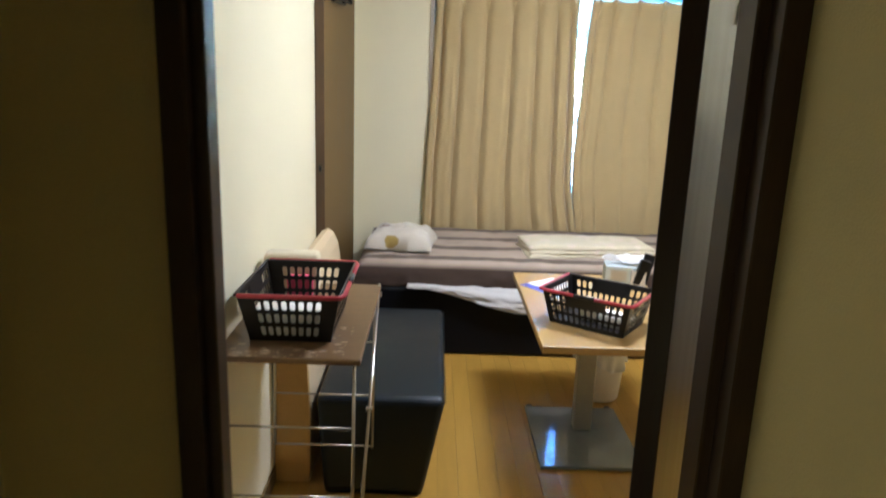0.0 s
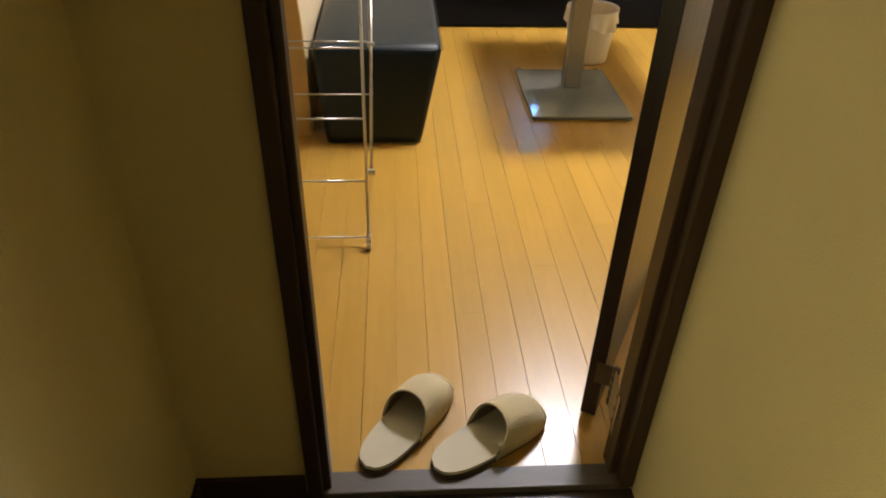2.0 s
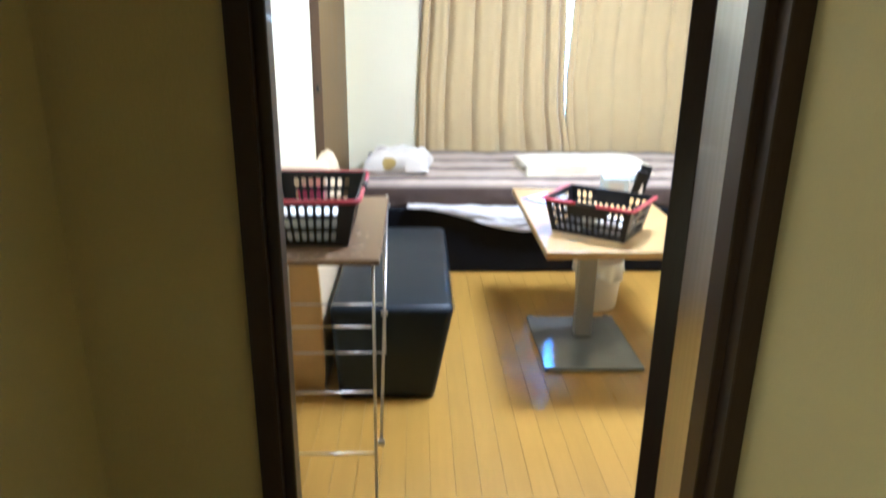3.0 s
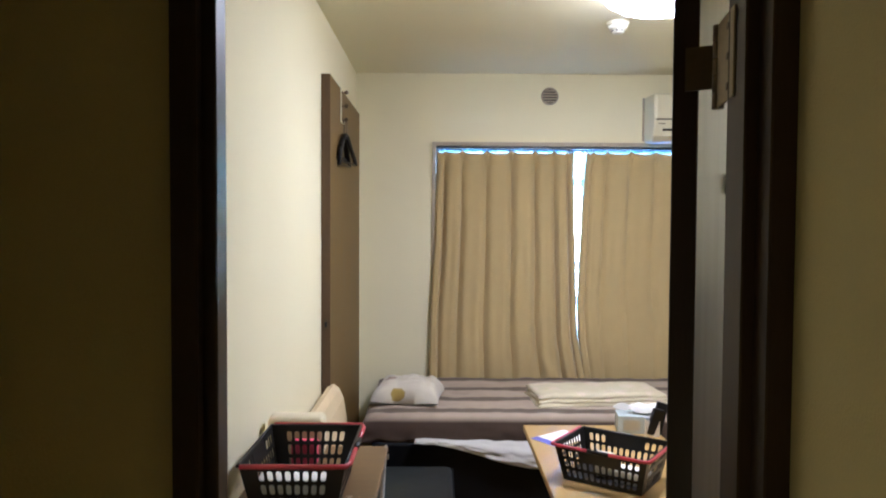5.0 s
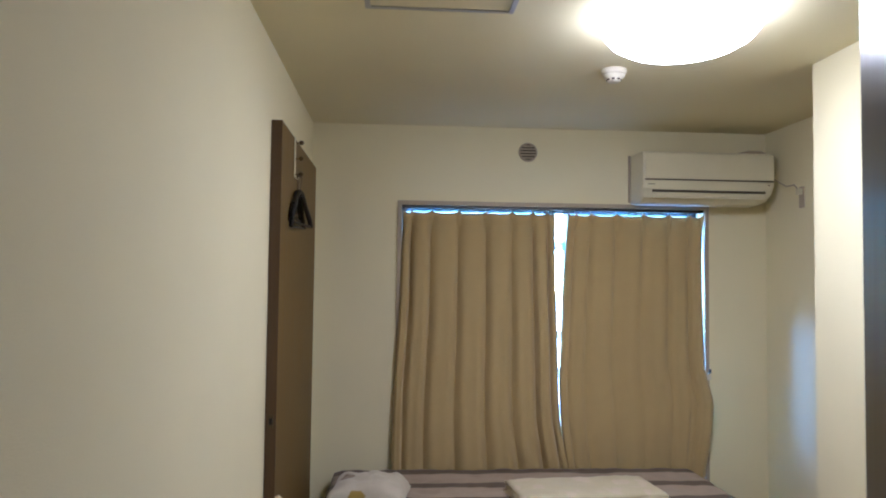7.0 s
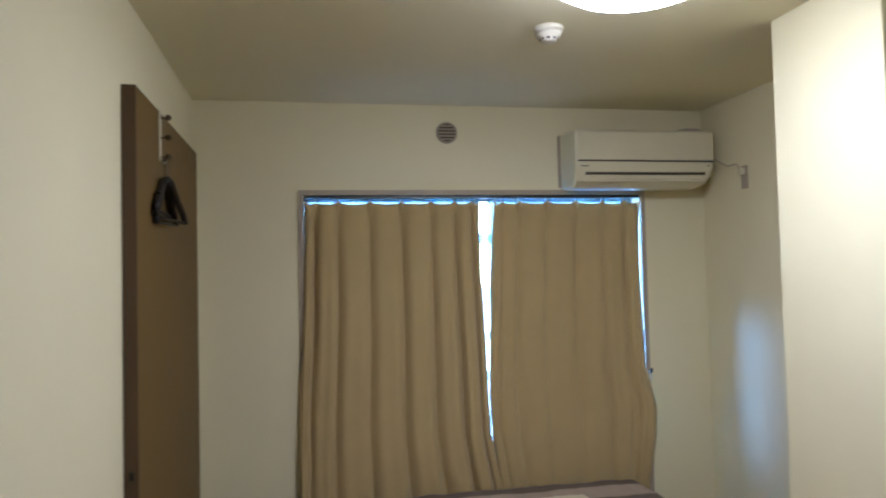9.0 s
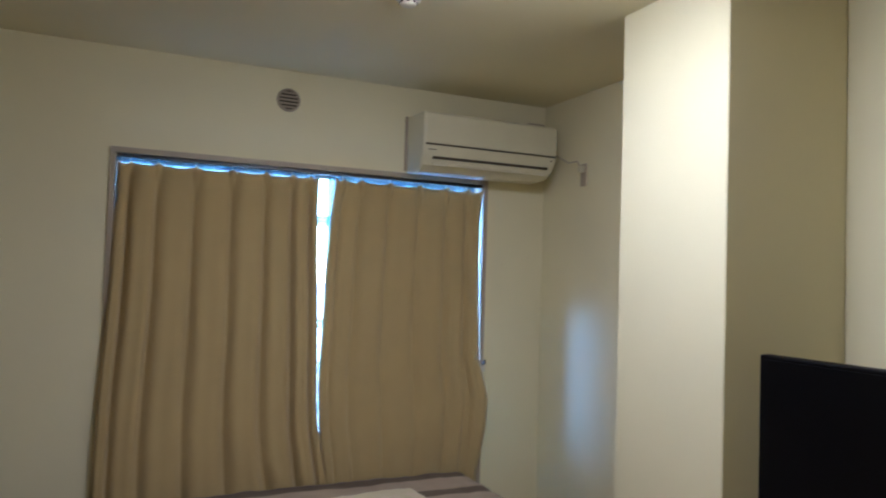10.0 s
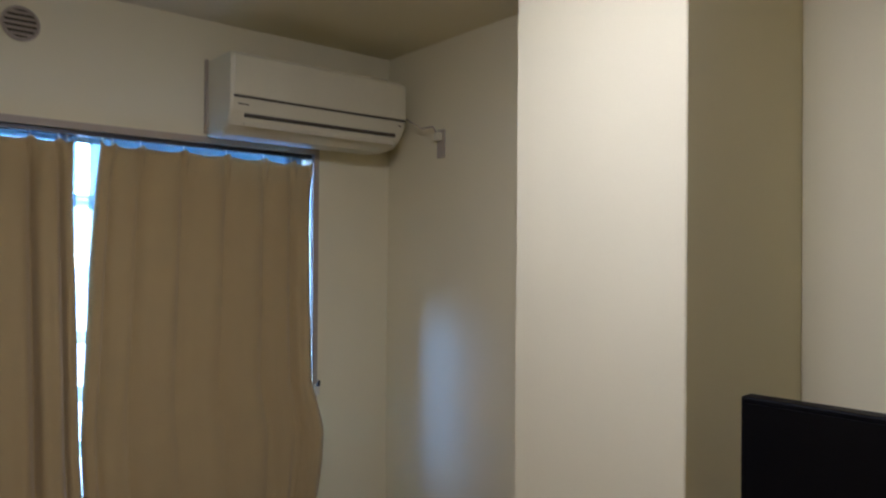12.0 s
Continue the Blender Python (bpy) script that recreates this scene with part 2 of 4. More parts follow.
M_CABINET = mat("dark_cabinet_wood", (0.07, 0.045, 0.03), 0.5, var=0.2, scale=4, stretch=(6, 0.8, 6))
M_BIN = mat("frosted_plastic_bin", (0.72, 0.64, 0.50), 0.45, var=0.04, scale=10)
M_BAG = mat("white_plastic_bag", (0.78, 0.75, 0.68), 0.35, var=0.06, scale=20, bump=0.2)
M_BOX = mat("tissue_box_card", (0.44, 0.49, 0.48), 0.6, var=0.10, scale=22)
M_PAPER = mat("white_paper", (0.80, 0.79, 0.77), 0.8, var=0.03)
M_BLUEP = mat("blue_print", (0.10, 0.10, 0.42), 0.5)
M_PINK = mat("pink_pack", (0.62, 0.07, 0.16), 0.5, var=0.15, scale=30)
M_PAD = mat("pale_plaster_pack", (0.70, 0.66, 0.58), 0.6, var=0.08, scale=30)
M_CONC = mat("balcony_concrete", (0.42, 0.41, 0.39), 0.85, var=0.12, scale=4, fine=90, bump=0.2)
M_GROUND = mat("street_ground", (0.14, 0.14, 0.135), 0.9, var=0.2, scale=0.3)
M_GLASS = glass("window_glass")
M_LAMP = dome_glow("lamp_diffuser", (1.0, 0.832, 0.74), 0.24, LAMP, -0.06, -0.13)
M_HALLFILL = emitter("hall_fill_glow", (1.0, 0.74, 0.32), HALL_FILL)


# ---------------------------------------------------------------- builders
def obj(name, bm, material, parent=None, smooth=False):
    me = bpy.data.meshes.new(name)
    bmesh.ops.recalc_face_normals(bm, faces=bm.faces)
    bm.to_mesh(me)
    bm.free()
    for x in material if isinstance(material, (list, tuple)) else (material,):
        me.materials.append(x)
    if smooth:
        for p in me.polygons:
            p.use_smooth = True
    ob = new(name, me)
    ob.parent = parent
    return ob


def part(name, bm, material, parent, label="", smooth=False):
    ob = obj(name, bm, material, parent, smooth)
    if label:
        ob["label"] = label
    return ob


def thing(name, x, y, z, label, category, group="", rz=0.0):
    e = new(name)
    e.empty_display_size = 0.05
    e.matrix_world = pose(x, y, z, 0, 0, rz)
    return tagged(e, label, category, group)


def setting(name, bm, material, label="", smooth=False):
    ob = obj(name, bm, material, None, smooth)
    return tagged(ob, label, "", "", "structure")


def join(*bms):
    out = bms[0]
    for b in bms[1:]:
        me = bpy.data.meshes.new("tmp")
        b.to_mesh(me)
        b.free()
        out.from_mesh(me)
        bpy.data.meshes.remove(me)
    return out


def box(x0, x1, y0, y1, z0, z1, bevel=0.0, seg=1):
    bm = bmesh.new()
    m = Matrix.Translation(((x0 + x1) / 2, (y0 + y1) / 2, (z0 + z1) / 2)) @ Matrix.Diagonal((x1 - x0, y1 - y0, z1 - z0, 1))
    bmesh.ops.create_cube(bm, size=1, matrix=m)
    if bevel:
        bmesh.ops.bevel(bm, geom=bm.edges[:], offset=bevel, segments=seg, profile=0.5, affect="EDGES")
    return bm


def tube(points, r, n=8, closed=False):
    """A round tube along a chain of points."""
    bm = bmesh.new()
    pts = [Vector(p) for p in points]
    rings = []
    up = None
    for i, p in enumerate(pts):
        a = pts[i - 1] if (i or closed) else p
        b = pts[(i + 1) % len(pts)] if (i + 1 < len(pts) or closed) else p
        d = (b - a).normalized()
        if up is None:
            up = d.orthogonal().normalized()
        up = (up - d * up.dot(d)).normalized()
        side = d.cross(up)
        rings.append([bm.verts.new(p + r * (math.cos(2 * math.pi * k / n) * up + math.sin(2 * math.pi * k / n) * side)) for k in range(n)])
    last = len(rings) if closed else len(rings) - 1
    for i in range(last):
        q, w = rings[i], rings[(i + 1) % len(rings)]
        for k in range(n):
            bm.faces.new((q[k], q[(k + 1) % n], w[(k + 1) % n], w[k]))
    if not closed:
        bm.faces.new(rings[0][::-1])
        bm.faces.new(rings[-1])
    return bm


def lathe(profile, n=32, cx=0.0, cy=0.0, ring=False):
    """A turned body from (radius, z) pairs."""
    bm = bmesh.new()
    rings = [[bm.verts.new((cx + r * math.cos(2 * math.pi * k / n), cy + r * math.sin(2 * math.pi * k / n), z)) for k in range(n)] for r, z in profile]
    for q, w in zip(rings, rings[1:]):
        for k in range(n):
            bm.faces.new((q[k], q[(k + 1) % n], w[(k + 1) % n], w[k]))
    if ring:
        for k in range(n):
            bm.faces.new((rings[-1][k], rings[-1][(k + 1) % n], rings[0][(k + 1) % n], rings[0][k]))
    if profile[0][0] > 1e-6 and not ring:
        bm.faces.new(rings[0][::-1])
    if profile[-1][0] > 1e-6 and not ring:
        bm.faces.new(rings[-1])
    bmesh.ops.remove_doubles(bm, verts=bm.verts[:], dist=1e-5)
    return bm


def extrude(outline, axis, a, b):
    """A prism: a closed 2D outline carried along an axis from a to b."""
    bm = bmesh.new()

    def at(p, q, s):
        return {"x": (s, p, q), "y": (p, s, q), "z": (p, q, s)}[axis]
    lo = [bm.verts.new(at(p, q, a)) for p, q in outline]
    hi = [bm.verts.new(at(p, q, b)) for p, q in outline]
    n = len(outline)
    for k in range(n):
        bm.faces.new((lo[k], lo[(k + 1) % n], hi[(k + 1) % n], hi[k]))
    bm.faces.new(lo[::-1])
    bm.faces.new(hi)
    return bm


def sheet(fn, nu, nv, thick=0.0):
    """A surface fn(u, v), with thickness towards -normal where given."""
    bm = bmesh.new()
    g = [[bm.verts.new(fn(i / nu, j / nv)) for j in range(nv + 1)] for i in range(nu + 1)]
    for i in range(nu):
        for j in range(nv):
            bm.faces.new((g[i][j], g[i + 1][j], g[i + 1][j + 1], g[i][j + 1]))
    if thick:
        bmesh.ops.recalc_face_normals(bm, faces=bm.faces)
        bmesh.ops.solidify(bm, geom=bm.faces[:], thickness=thick)
    return bm


def spun(bm, m):
    bmesh.ops.transform(bm, matrix=m, verts=bm.verts[:])
    return bm


def fbm(x, y, s=1.0, seed=0.0):
    return noise.noise((x * s, y * s, seed)) + 0.5 * noise.noise((x * s * 2.1, y * s * 2.1, seed + 7))


# ---------------------------------------------------------------- the rooms
XL, XR, YD0, YD1, YB, ZC = -0.52, 2.158, 0.704, 0.815, 4.531, 2.442
DL, DR, DTOP, JR = -0.228, 0.352, 2.02, 0.384
WL, WR, WB, WT = -0.029, 1.80, 0.10, 2.0
HALL_L, HALL_R, HALL_Y = -0.459, 0.385, -2.2

setting("floor", box(XL - 0.1, XR + 0.1, 0.752, YB + 0.02, -0.12, -0.006), M_UNDER, "honey laminate plank floor over dark seams")
setting("floor_hall", box(HALL_L - 0.1, HALL_R + 0.1, HALL_Y - 0.1, 0.700, -0.12, -0.012), M_HALLFLOOR, "dark hallway floor")
setting("threshold", box(DL - 0.03, DR + 0.03, 0.700, 0.752, -0.05, 0.004, 0.002), M_THRESH, "worn grey-brown wooden door threshold")
setting("ceiling", box(XL - 0.1, XR + 0.1, HALL_Y - 0.1, YB + 0.2, ZC, ZC + 0.12), M_CEIL, "off-white papered ceiling")
setting("wall_west", box(XL - 0.1, XL, YD1 - 0.115, YB + 0.16, -0.1, ZC), M_WALL, "white embossed wallpaper wall")
setting("wall_east", box(XR, XR + 0.1, YD1 - 0.115, YB + 0.16, -0.1, ZC), M_WALL, "white embossed wallpaper wall")
setting("wall_column", box(1.635, XR - 0.002, 2.722, 3.206, -0.1, ZC, 0.003), M_WALL, "square white papered building column")
north = join(box(XL, WL, YB, YB + 0.16, -0.1, ZC), box(WR, XR, YB, YB + 0.16, -0.1, ZC), box(WL, WR, YB, YB + 0.16, WT, ZC), box(WL, WR, YB, YB + 0.16, -0.1, WB))
setting("wall_north", north, M_WALL, "white papered window wall")
south = join(box(XL - 0.1, DL - 0.027, YD0, YD1, -0.1, ZC), box(JR - 0.002, XR + 0.1, YD0, YD1, -0.1, ZC), box(DL - 0.027, JR - 0.002, YD0, YD1, DTOP + 0.03, ZC))
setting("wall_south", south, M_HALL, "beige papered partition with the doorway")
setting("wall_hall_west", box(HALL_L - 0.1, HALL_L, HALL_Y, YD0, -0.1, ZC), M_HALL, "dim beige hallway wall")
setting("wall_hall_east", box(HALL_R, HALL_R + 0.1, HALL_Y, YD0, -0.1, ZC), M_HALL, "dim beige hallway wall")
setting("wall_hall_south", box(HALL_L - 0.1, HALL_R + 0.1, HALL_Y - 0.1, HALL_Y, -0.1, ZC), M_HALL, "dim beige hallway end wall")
# Out-of-view pier added to keep the hall light off the left partition.
setting("hall_light_blocker", box(HALL_L, -0.332, -0.40, -0.34, -0.1, ZC), M_HALL, "unseen beige pier added to block the hall fill light")
setting("baseboard_hall_left", box(HALL_L, DL - 0.028, YD0 - 0.009, YD0, -0.012, 0.062, 0.002), M_JAMB, "dark hallway baseboard")
setting("baseboard_hall_side", box(HALL_L, HALL_L + 0.009, HALL_Y, YD0 - 0.01, -0.012, 0.062, 0.002), M_JAMB, "dark hallway baseboard")
setting("baseboard_east", box(XR - 0.010, XR, YD1, 2.720, 0.0, 0.06, 0.002), M_WOODDOOR, "brown wooden baseboard")
setting("baseboard_west", box(XL, XL + 0.008, YD1, 3.18, 0.0, 0.06, 0.002), M_WOODDOOR, "brown wooden baseboard")

# door lining: outer board, inner rebate and stop on both sides and above
frame_thing = thing("door_frame", 0.075, 0.76, 0, "dark brown wooden door lining with a stepped rebate", "door frame")
frame_thing["kind"] = "structure"


def lining(outer, casing, stop, rebate, y_step, y_back):
    """Stepped jamb section: casing, then the proud door stop, then the rebate for the leaf."""
    y0, y1 = YD0 - 0.010, YD1 + 0.003
    e = 0.002 if casing > outer else -0.002
    return [(outer, y0), (casing - e, y0), (casing, y0 + 0.002), (casing, y_step), (stop - e, y_step), (stop, y_step + 0.002), (stop, y_back - 0.002), (stop - e, y_back), (rebate, y_back), (rebate, y1), (outer, y1)]


INV = frame_thing.matrix_world.inverted()
part("lining", spun(extrude(lining(-0.2526, -0.226, -0.211, -0.243, 0.7115, 0.747), "z", 0.0, DTOP), INV), M_JAMB, frame_thing)
part("lining", spun(extrude(lining(JR, 0.3575, 0.3435, 0.372, 0.726, 0.774), "z", 0.0, DTOP), INV), M_JAMB, frame_thing)
part("head_lining", spun(box(-0.2526, JR, YD0 - 0.010, YD0 + 0.114, DTOP, DTOP + 0.032, 0.003), INV), M_JAMB, frame_thing)

# the open door leaf, swung past square into the room
HX, HY, SWING = 0.318, 0.884, 28.4
leaf = thing("room_door", HX, HY, 0.012, "dark brown glossy door leaf standing open", "door", rz=-SWING)
leaf["kind"] = "structure"
part("leaf_panel", box(0.0, 0.032, 0.0, 0.66, 0.0, 1.995, 0.0015), M_DOOR, leaf)
KN = Vector((0.058, -0.022, 0.0))
TO_LEAF = leaf.matrix_world.inverted()
for z in (1.655, 0.125):
    h = part("hinge", join(*[tube([(KN.x, KN.y, z - 0.050 + 0.0202 * k), (KN.x, KN.y, z - 0.0305 + 0.0202 * k)], 0.0075, 14) for k in range(5)]), M_BROWNMETAL, leaf, "bronze butt hinge", True)
    part("hinge_plate", box(0.016, 0.055, -0.004, -0.0005, z - 0.022, z + 0.032), M_BROWNMETAL, h)
    a, b = TO_LEAF @ Vector((0.3560, 0.833, 0)), TO_LEAF @ Vector((0.3420, 0.752, 0))
    turn = Matrix.Translation((a.x, a.y, z)) @ Matrix.Rotation(math.atan2(b.y - a.y, b.x - a.x), 4, "Z")
    part("hinge_plate", spun(box(0.0, (b - a).xy.length, -0.0012, 0.0012, -0.050, 0.050, 0.0008), turn), M_BRASS, h)
    for k in (-0.034, 0.0, 0.034):
        part("screw", spun(lathe([(0.0, -0.0022), (0.0035, -0.0022), (0.0045, -0.0012), (0.0045, 0.0022), (0.0, 0.0022)], 12), turn @ Matrix.Translation((0.055, 0, k)) @ Matrix.Rotation(radians(90), 4, "X")), M_BROWNMETAL, h)
part("strike_plate", box(0.008, 0.024, 0.6598, 0.6615, 1.78, 1.83), M_CHROME, leaf, "small chrome catch plate")
part("coat_knob", spun(lathe([(0.0, 0.0), (0.020, 0.0), (0.020, 0.003), (0.016, 0.005), (0.0, 0.005)], 20), Matrix.Translation((0.0325, 0.32, 1.535)) @ Matrix.Rotation(radians(90), 4, "Y")), M_WHITEP, leaf, "small round white knob", True)
lever = part("door_handle", join(tube([(-0.001, 0.60, 1.0), (-0.035, 0.60, 1.0), (-0.045, 0.585, 1.0), (-0.045, 0.50, 1.0)], 0.008, 10), spun(lathe([(0.0, 0.0), (0.024, 0.0), (0.024, 0.006), (0.0, 0.007)], 20), Matrix.Translation((0.0, 0.60, 1.0)) @ Matrix.Rotation(radians(-90), 4, "Y"))), M_BROWNMETAL, leaf, "bronze lever handle", True)

# ---------------------------------------------------------------- window
win = thing("window_1", (WL + WR) / 2, YB + 0.1, WB, "aluminium sliding window with two tall sashes", "window")
win["kind"] = "structure"
WI = win.matrix_world.inverted()
for nm, b in (("side_trim", box(WL - 0.001, WL + 0.022, YB - 0.012, YB + 0.15, WB, WT)), ("side_trim", box(WR - 0.022, WR + 0.001, YB - 0.012, YB + 0.15, WB, WT)),
              ("top_trim", box(WL - 0.001, WR + 0.001, YB - 0.014, YB + 0.15, WT - 0.020, WT + 0.004)), ("bottom_trim", box(WL, WR, YB - 0.012, YB + 0.15, WB - 0.005, WB + 0.022))):
    part(nm, spun(b, WI), M_TRIM, win)
for nm, b in (("reveal", box(WL + 0.0225, WL + 0.024, YB + 0.004, YB + 0.084, WB + 0.03, WT - 0.022)), ("reveal", box(WR - 0.024, WR - 0.0225, YB + 0.004, YB + 0.084, WB + 0.03, WT - 0.022))):
    part(nm, spun(b, WI), M_WHITEP, win, "white painted reveal")


def sash(x0, x1, y):
    f = part("sash", spun(join(box(x0, x0 + 0.028, y, y + 0.028, WB + 0.023, WT - 0.021), box(x1 - 0.028, x1, y, y + 0.028, WB + 0.023, WT - 0.021),
             box(x0 + 0.028, x1 - 0.028, y, y + 0.028, WT - 0.045, WT - 0.021), box(x0 + 0.028, x1 - 0.028, y, y + 0.028, WB + 0.023, WB + 0.10)), WI), M_ALU, win, "grey aluminium sash frame")
    g = part("pane", spun(box(x0 + 0.024, x1 - 0.024, y + 0.011, y + 0.016, WB + 0.095, WT - 0.042), WI), M_GLASS, f)
    g.visible_shadow = False


sash(WL + 0.023, 0.895, YB + 0.085)
sash(0.850, WR - 0.023, YB + 0.117)

rail = thing("curtain_rail", (WL + WR) / 2, YB + 0.03, WT - 0.021, "dark metal double curtain rail under the lintel", "curtain rail")
RI = rail.matrix_world.inverted()
part("track", spun(box(WL + 0.024, WR - 0.024, YB + 0.004, YB + 0.024, WT - 0.035, WT - 0.0205), RI), M_RAIL, rail)
part("rear_track", spun(box(WL + 0.024, WR - 0.024, YB + 0.045, YB + 0.060, WT - 0.033, WT - 0.0205), RI), M_RAIL, rail)


def piece(z, table):
    """Straight-line steps through (z, value) pairs, from high to low."""
    for (z1, a), (z0, b) in zip(table, table[1:]):
        if z >= z0:
            k = (z - z0) / (z1 - z0)
            k = min(1, max(0, k))
            return b + (a - b) * k
    return table[-1][1]


def curtain(name, left, right, marks, amp, fade, seed, ztop, zbot, label, lean):
    """Cloth between two edges; marks: the pleats' places across the cloth, from 0 to 1."""
    c = thing(name, (left[0][1] + right[0][1]) / 2, YB + 0.02, zbot, label, "curtain", "curtains at the window")
    inv = c.matrix_world.inverted()

    def place(u):
        for k, (a, b) in enumerate(zip(marks, marks[1:])):
            if u <= b:
                return k, (u - a) / (b - a)
        return len(marks) - 2, 1.0

    def fn(u, v):
        z = ztop + (zbot - ztop) * v
        w = u + (0.010 * noise.noise((u * 5, v * 2.0, seed)) + 0.006 * noise.noise((u * 11, v * 4.0, seed + 2))) * min(1, v * 5)
        w = min(1.0, max(0.0, w))
        k, s = place(w)
        bulge = max(0.0, math.sin(math.pi * s)) ** (0.60 + 0.25 * min(1, v * 3.0))
        ripple = 0.5 - 0.5 * math.cos(4 * math.pi * s)
        z -= 0.018 * bulge * max(0, 1 - v * 28)
        deep = amp * (0.7 + 0.5 * noise.noise((k * 1.7, v * 1.2, seed + 3))) * (1 - fade * min(1, v * 1.2))
        pinch = 1 + 0.30 * math.exp(-((v - 0.045) / 0.05) ** 2)
        y = YB + 0.026 - 0.045 * min(1, v * 1.4) - deep * pinch * bulge - 0.25 * deep * ripple * min(1, v * 2.5) + 0.007 * noise.noise((u * 7, v * 3, seed + 9)) + lean(u, z)
        a, b = piece(z, left), piece(z, right)
        lo, hi = marks[k], marks[k + 1]
        near = min(s, 1 - s) * (hi - lo) * (b - a)
        y -= 0.034 * math.exp(-(near / 0.010) ** 2 - (v / 0.055) ** 2)
        steep = 0.055 * min(1.0, 0.35 + v * 6) * (1 - (0.35 + 0.6 * fade) * min(1, v * 1.8))
        t = lo + (hi - lo) * (s - steep * math.sin(2 * math.pi * s)) + (u - w)
        return (a + (b - a) * t, y, z)
    part("cloth", spun(sheet(fn, 170, 60, 0.0018), inv), M_CURTAIN, c, "", True)
    for u in marks:
        x = left[0][1] + (right[0][1] - left[0][1]) * min(0.985, max(0.015, u))
        part("hook", spun(tube([(x, YB + 0.014, ztop - 0.02), (x, YB + 0.014, WT - 0.034)], 0.0022, 6), inv), M_WHITEP, c)
    return c


def sheer_cloth():
    m = bpy.data.materials.new("sheer_lace")
    m.use_nodes = True
    nt, lk = m.node_tree, m.node_tree.links
    out = nt.nodes["Material Output"]
    nt.nodes.remove(nt.nodes["Principled BSDF"])
    tr, tl, df = nt.nodes.new("ShaderNodeBsdfTransparent"), nt.nodes.new("ShaderNodeBsdfTranslucent"), nt.nodes.new("ShaderNodeBsdfDiffuse")
    tl.inputs[0].default_value, df.inputs[0].default_value = (0.065, 0.14, 0.20, 1), (0.6, 0.62, 0.64, 1)
    m1, m2 = nt.nodes.new("ShaderNodeMixShader"), nt.nodes.new("ShaderNodeMixShader")
    m1.inputs[0].default_value, m2.inputs[0].default_value = 0.5, 0.04
    lk.new(tl.outputs[0], m1.inputs[1])
    lk.new(df.outputs[0], m1.inputs[2])
    lk.new(m1.outputs[0], m2.inputs[1])
    lk.new(tr.outputs[0], m2.inputs[2])
    lk.new(m2.outputs[0], out.inputs[0])
    return m


M_SHEER = sheer_cloth()


def sheer(x0, x1, seed):
    c = thing("sheer_curtain", (x0 + x1) / 2, YB + 0.052, 0.16, "white sheer lace curtain behind the beige one", "curtain", "sheer curtains")
    inv = c.matrix_world.inverted()

    def fn(u, v):
        return (x0 + (x1 - x0) * u, YB + 0.055 + 0.007 * math.sin(u * 52 + seed) + 0.004 * noise.noise((u * 8, v * 3, seed)), 1.966 + (0.16 - 1.966) * v)
    part("lace", spun(sheet(fn, 160, 12), inv), M_SHEER, c, "", True)


sheer(WL + 0.028, 0.903, 1.0)
sheer(0.940, 1.752, 4.0)


def creased(u, z):
    """Slanting creases low down, where the cloth meets the bed."""
    return 0.009 * math.sin(u * 46 + z * 24) * math.exp(-((u - 0.80) / 0.10) ** 2 - ((z - 0.55) / 0.12) ** 2)


curtain("curtain", [(1.96, 0.004), (1.4, -0.012), (0.93, -0.036), (0.2, -0.060)], [(1.96, 0.878), (1.47, 0.890), (0.91, 0.906), (0.75, 0.916), (0.5, 0.962), (0.2, 1.0)],
        (0.0, 0.055, 0.185, 0.365, 0.545, 0.72, 0.86, 0.955, 1.0), 0.060, 0.05, 1.0, 1.950, 0.16, "beige woven curtain hanging in soft pleats", creased)
curtain("curtain", [(1.96, 0.962), (1.47, 0.932), (0.95, 0.909), (0.75, 0.918), (0.5, 0.955), (0.2, 0.97)], [(1.96, 1.767), (1.5, 1.764), (1.06, 1.757), (0.98, 1.775), (0.86, 1.800), (0.7, 1.788), (0.49, 1.762), (0.2, 1.755)],
        (0.0, 0.055, 0.17, 0.36, 0.56, 0.75, 0.90, 1.0), 0.042, 0.45, 5.0, 1.950, 0.16, "flatter beige curtain bulging at its lower edge", lambda u, z: -0.05 * max(0, u - 0.8) * 5 * math.exp(-((z - 0.8) / 0.3) ** 2) - 0.01 + 0.022 * math.exp(-((u - 0.865) / 0.016) ** 2 - ((z - 0.66) / 0.22) ** 2))

tb = thing("tieback_hook", 1.80, YB, 1.02, "small white curtain tieback hook with a black tip", "hook")
part("plate", box(-0.012, 0.012, -0.016, -0.0005, -0.035, 0.012, 0.003, 2), M_WHITEP, tb)
part("tip", tube([(0, -0.015, 0.008), (-0.004, -0.035, 0.012), (-0.006, -0.040, 0.030)], 0.006, 8), M_BLACKP, tb, "black hook tip", True)

# balcony and street beyond the window
setting("balcony_floor", box(-2.5, 4.0, YB + 0.16, 6.0, -0.25, -0.05), M_CONC, "grey concrete balcony slab")
bal = thing("balcony_railing", 0.8, 5.95, -0.05, "grey metal balcony railing with slim bars", "railing")
BI = bal.matrix_world.inverted()
part("top_rail", spun(box(-2.5, 4.0, 5.90, 5.95, 1.10, 1.165), BI), M_ALU, bal)
for z in (0.52, 0.80):
    part("mid_rail", spun(box(-2.5, 4.0, 5.91, 5.94, z, z + 0.08), BI), M_ALU, bal)
part("low_rail", spun(box(-2.5, 4.0, 5.91, 5.94, 0.06, 0.10), BI), M_ALU, bal)
for k in range(7):
    part("post", spun(box(-2.5 + k * 1.06, -2.46 + k * 1.06, 5.90, 5.95, -0.05, 1.10), BI), M_ALU, bal)
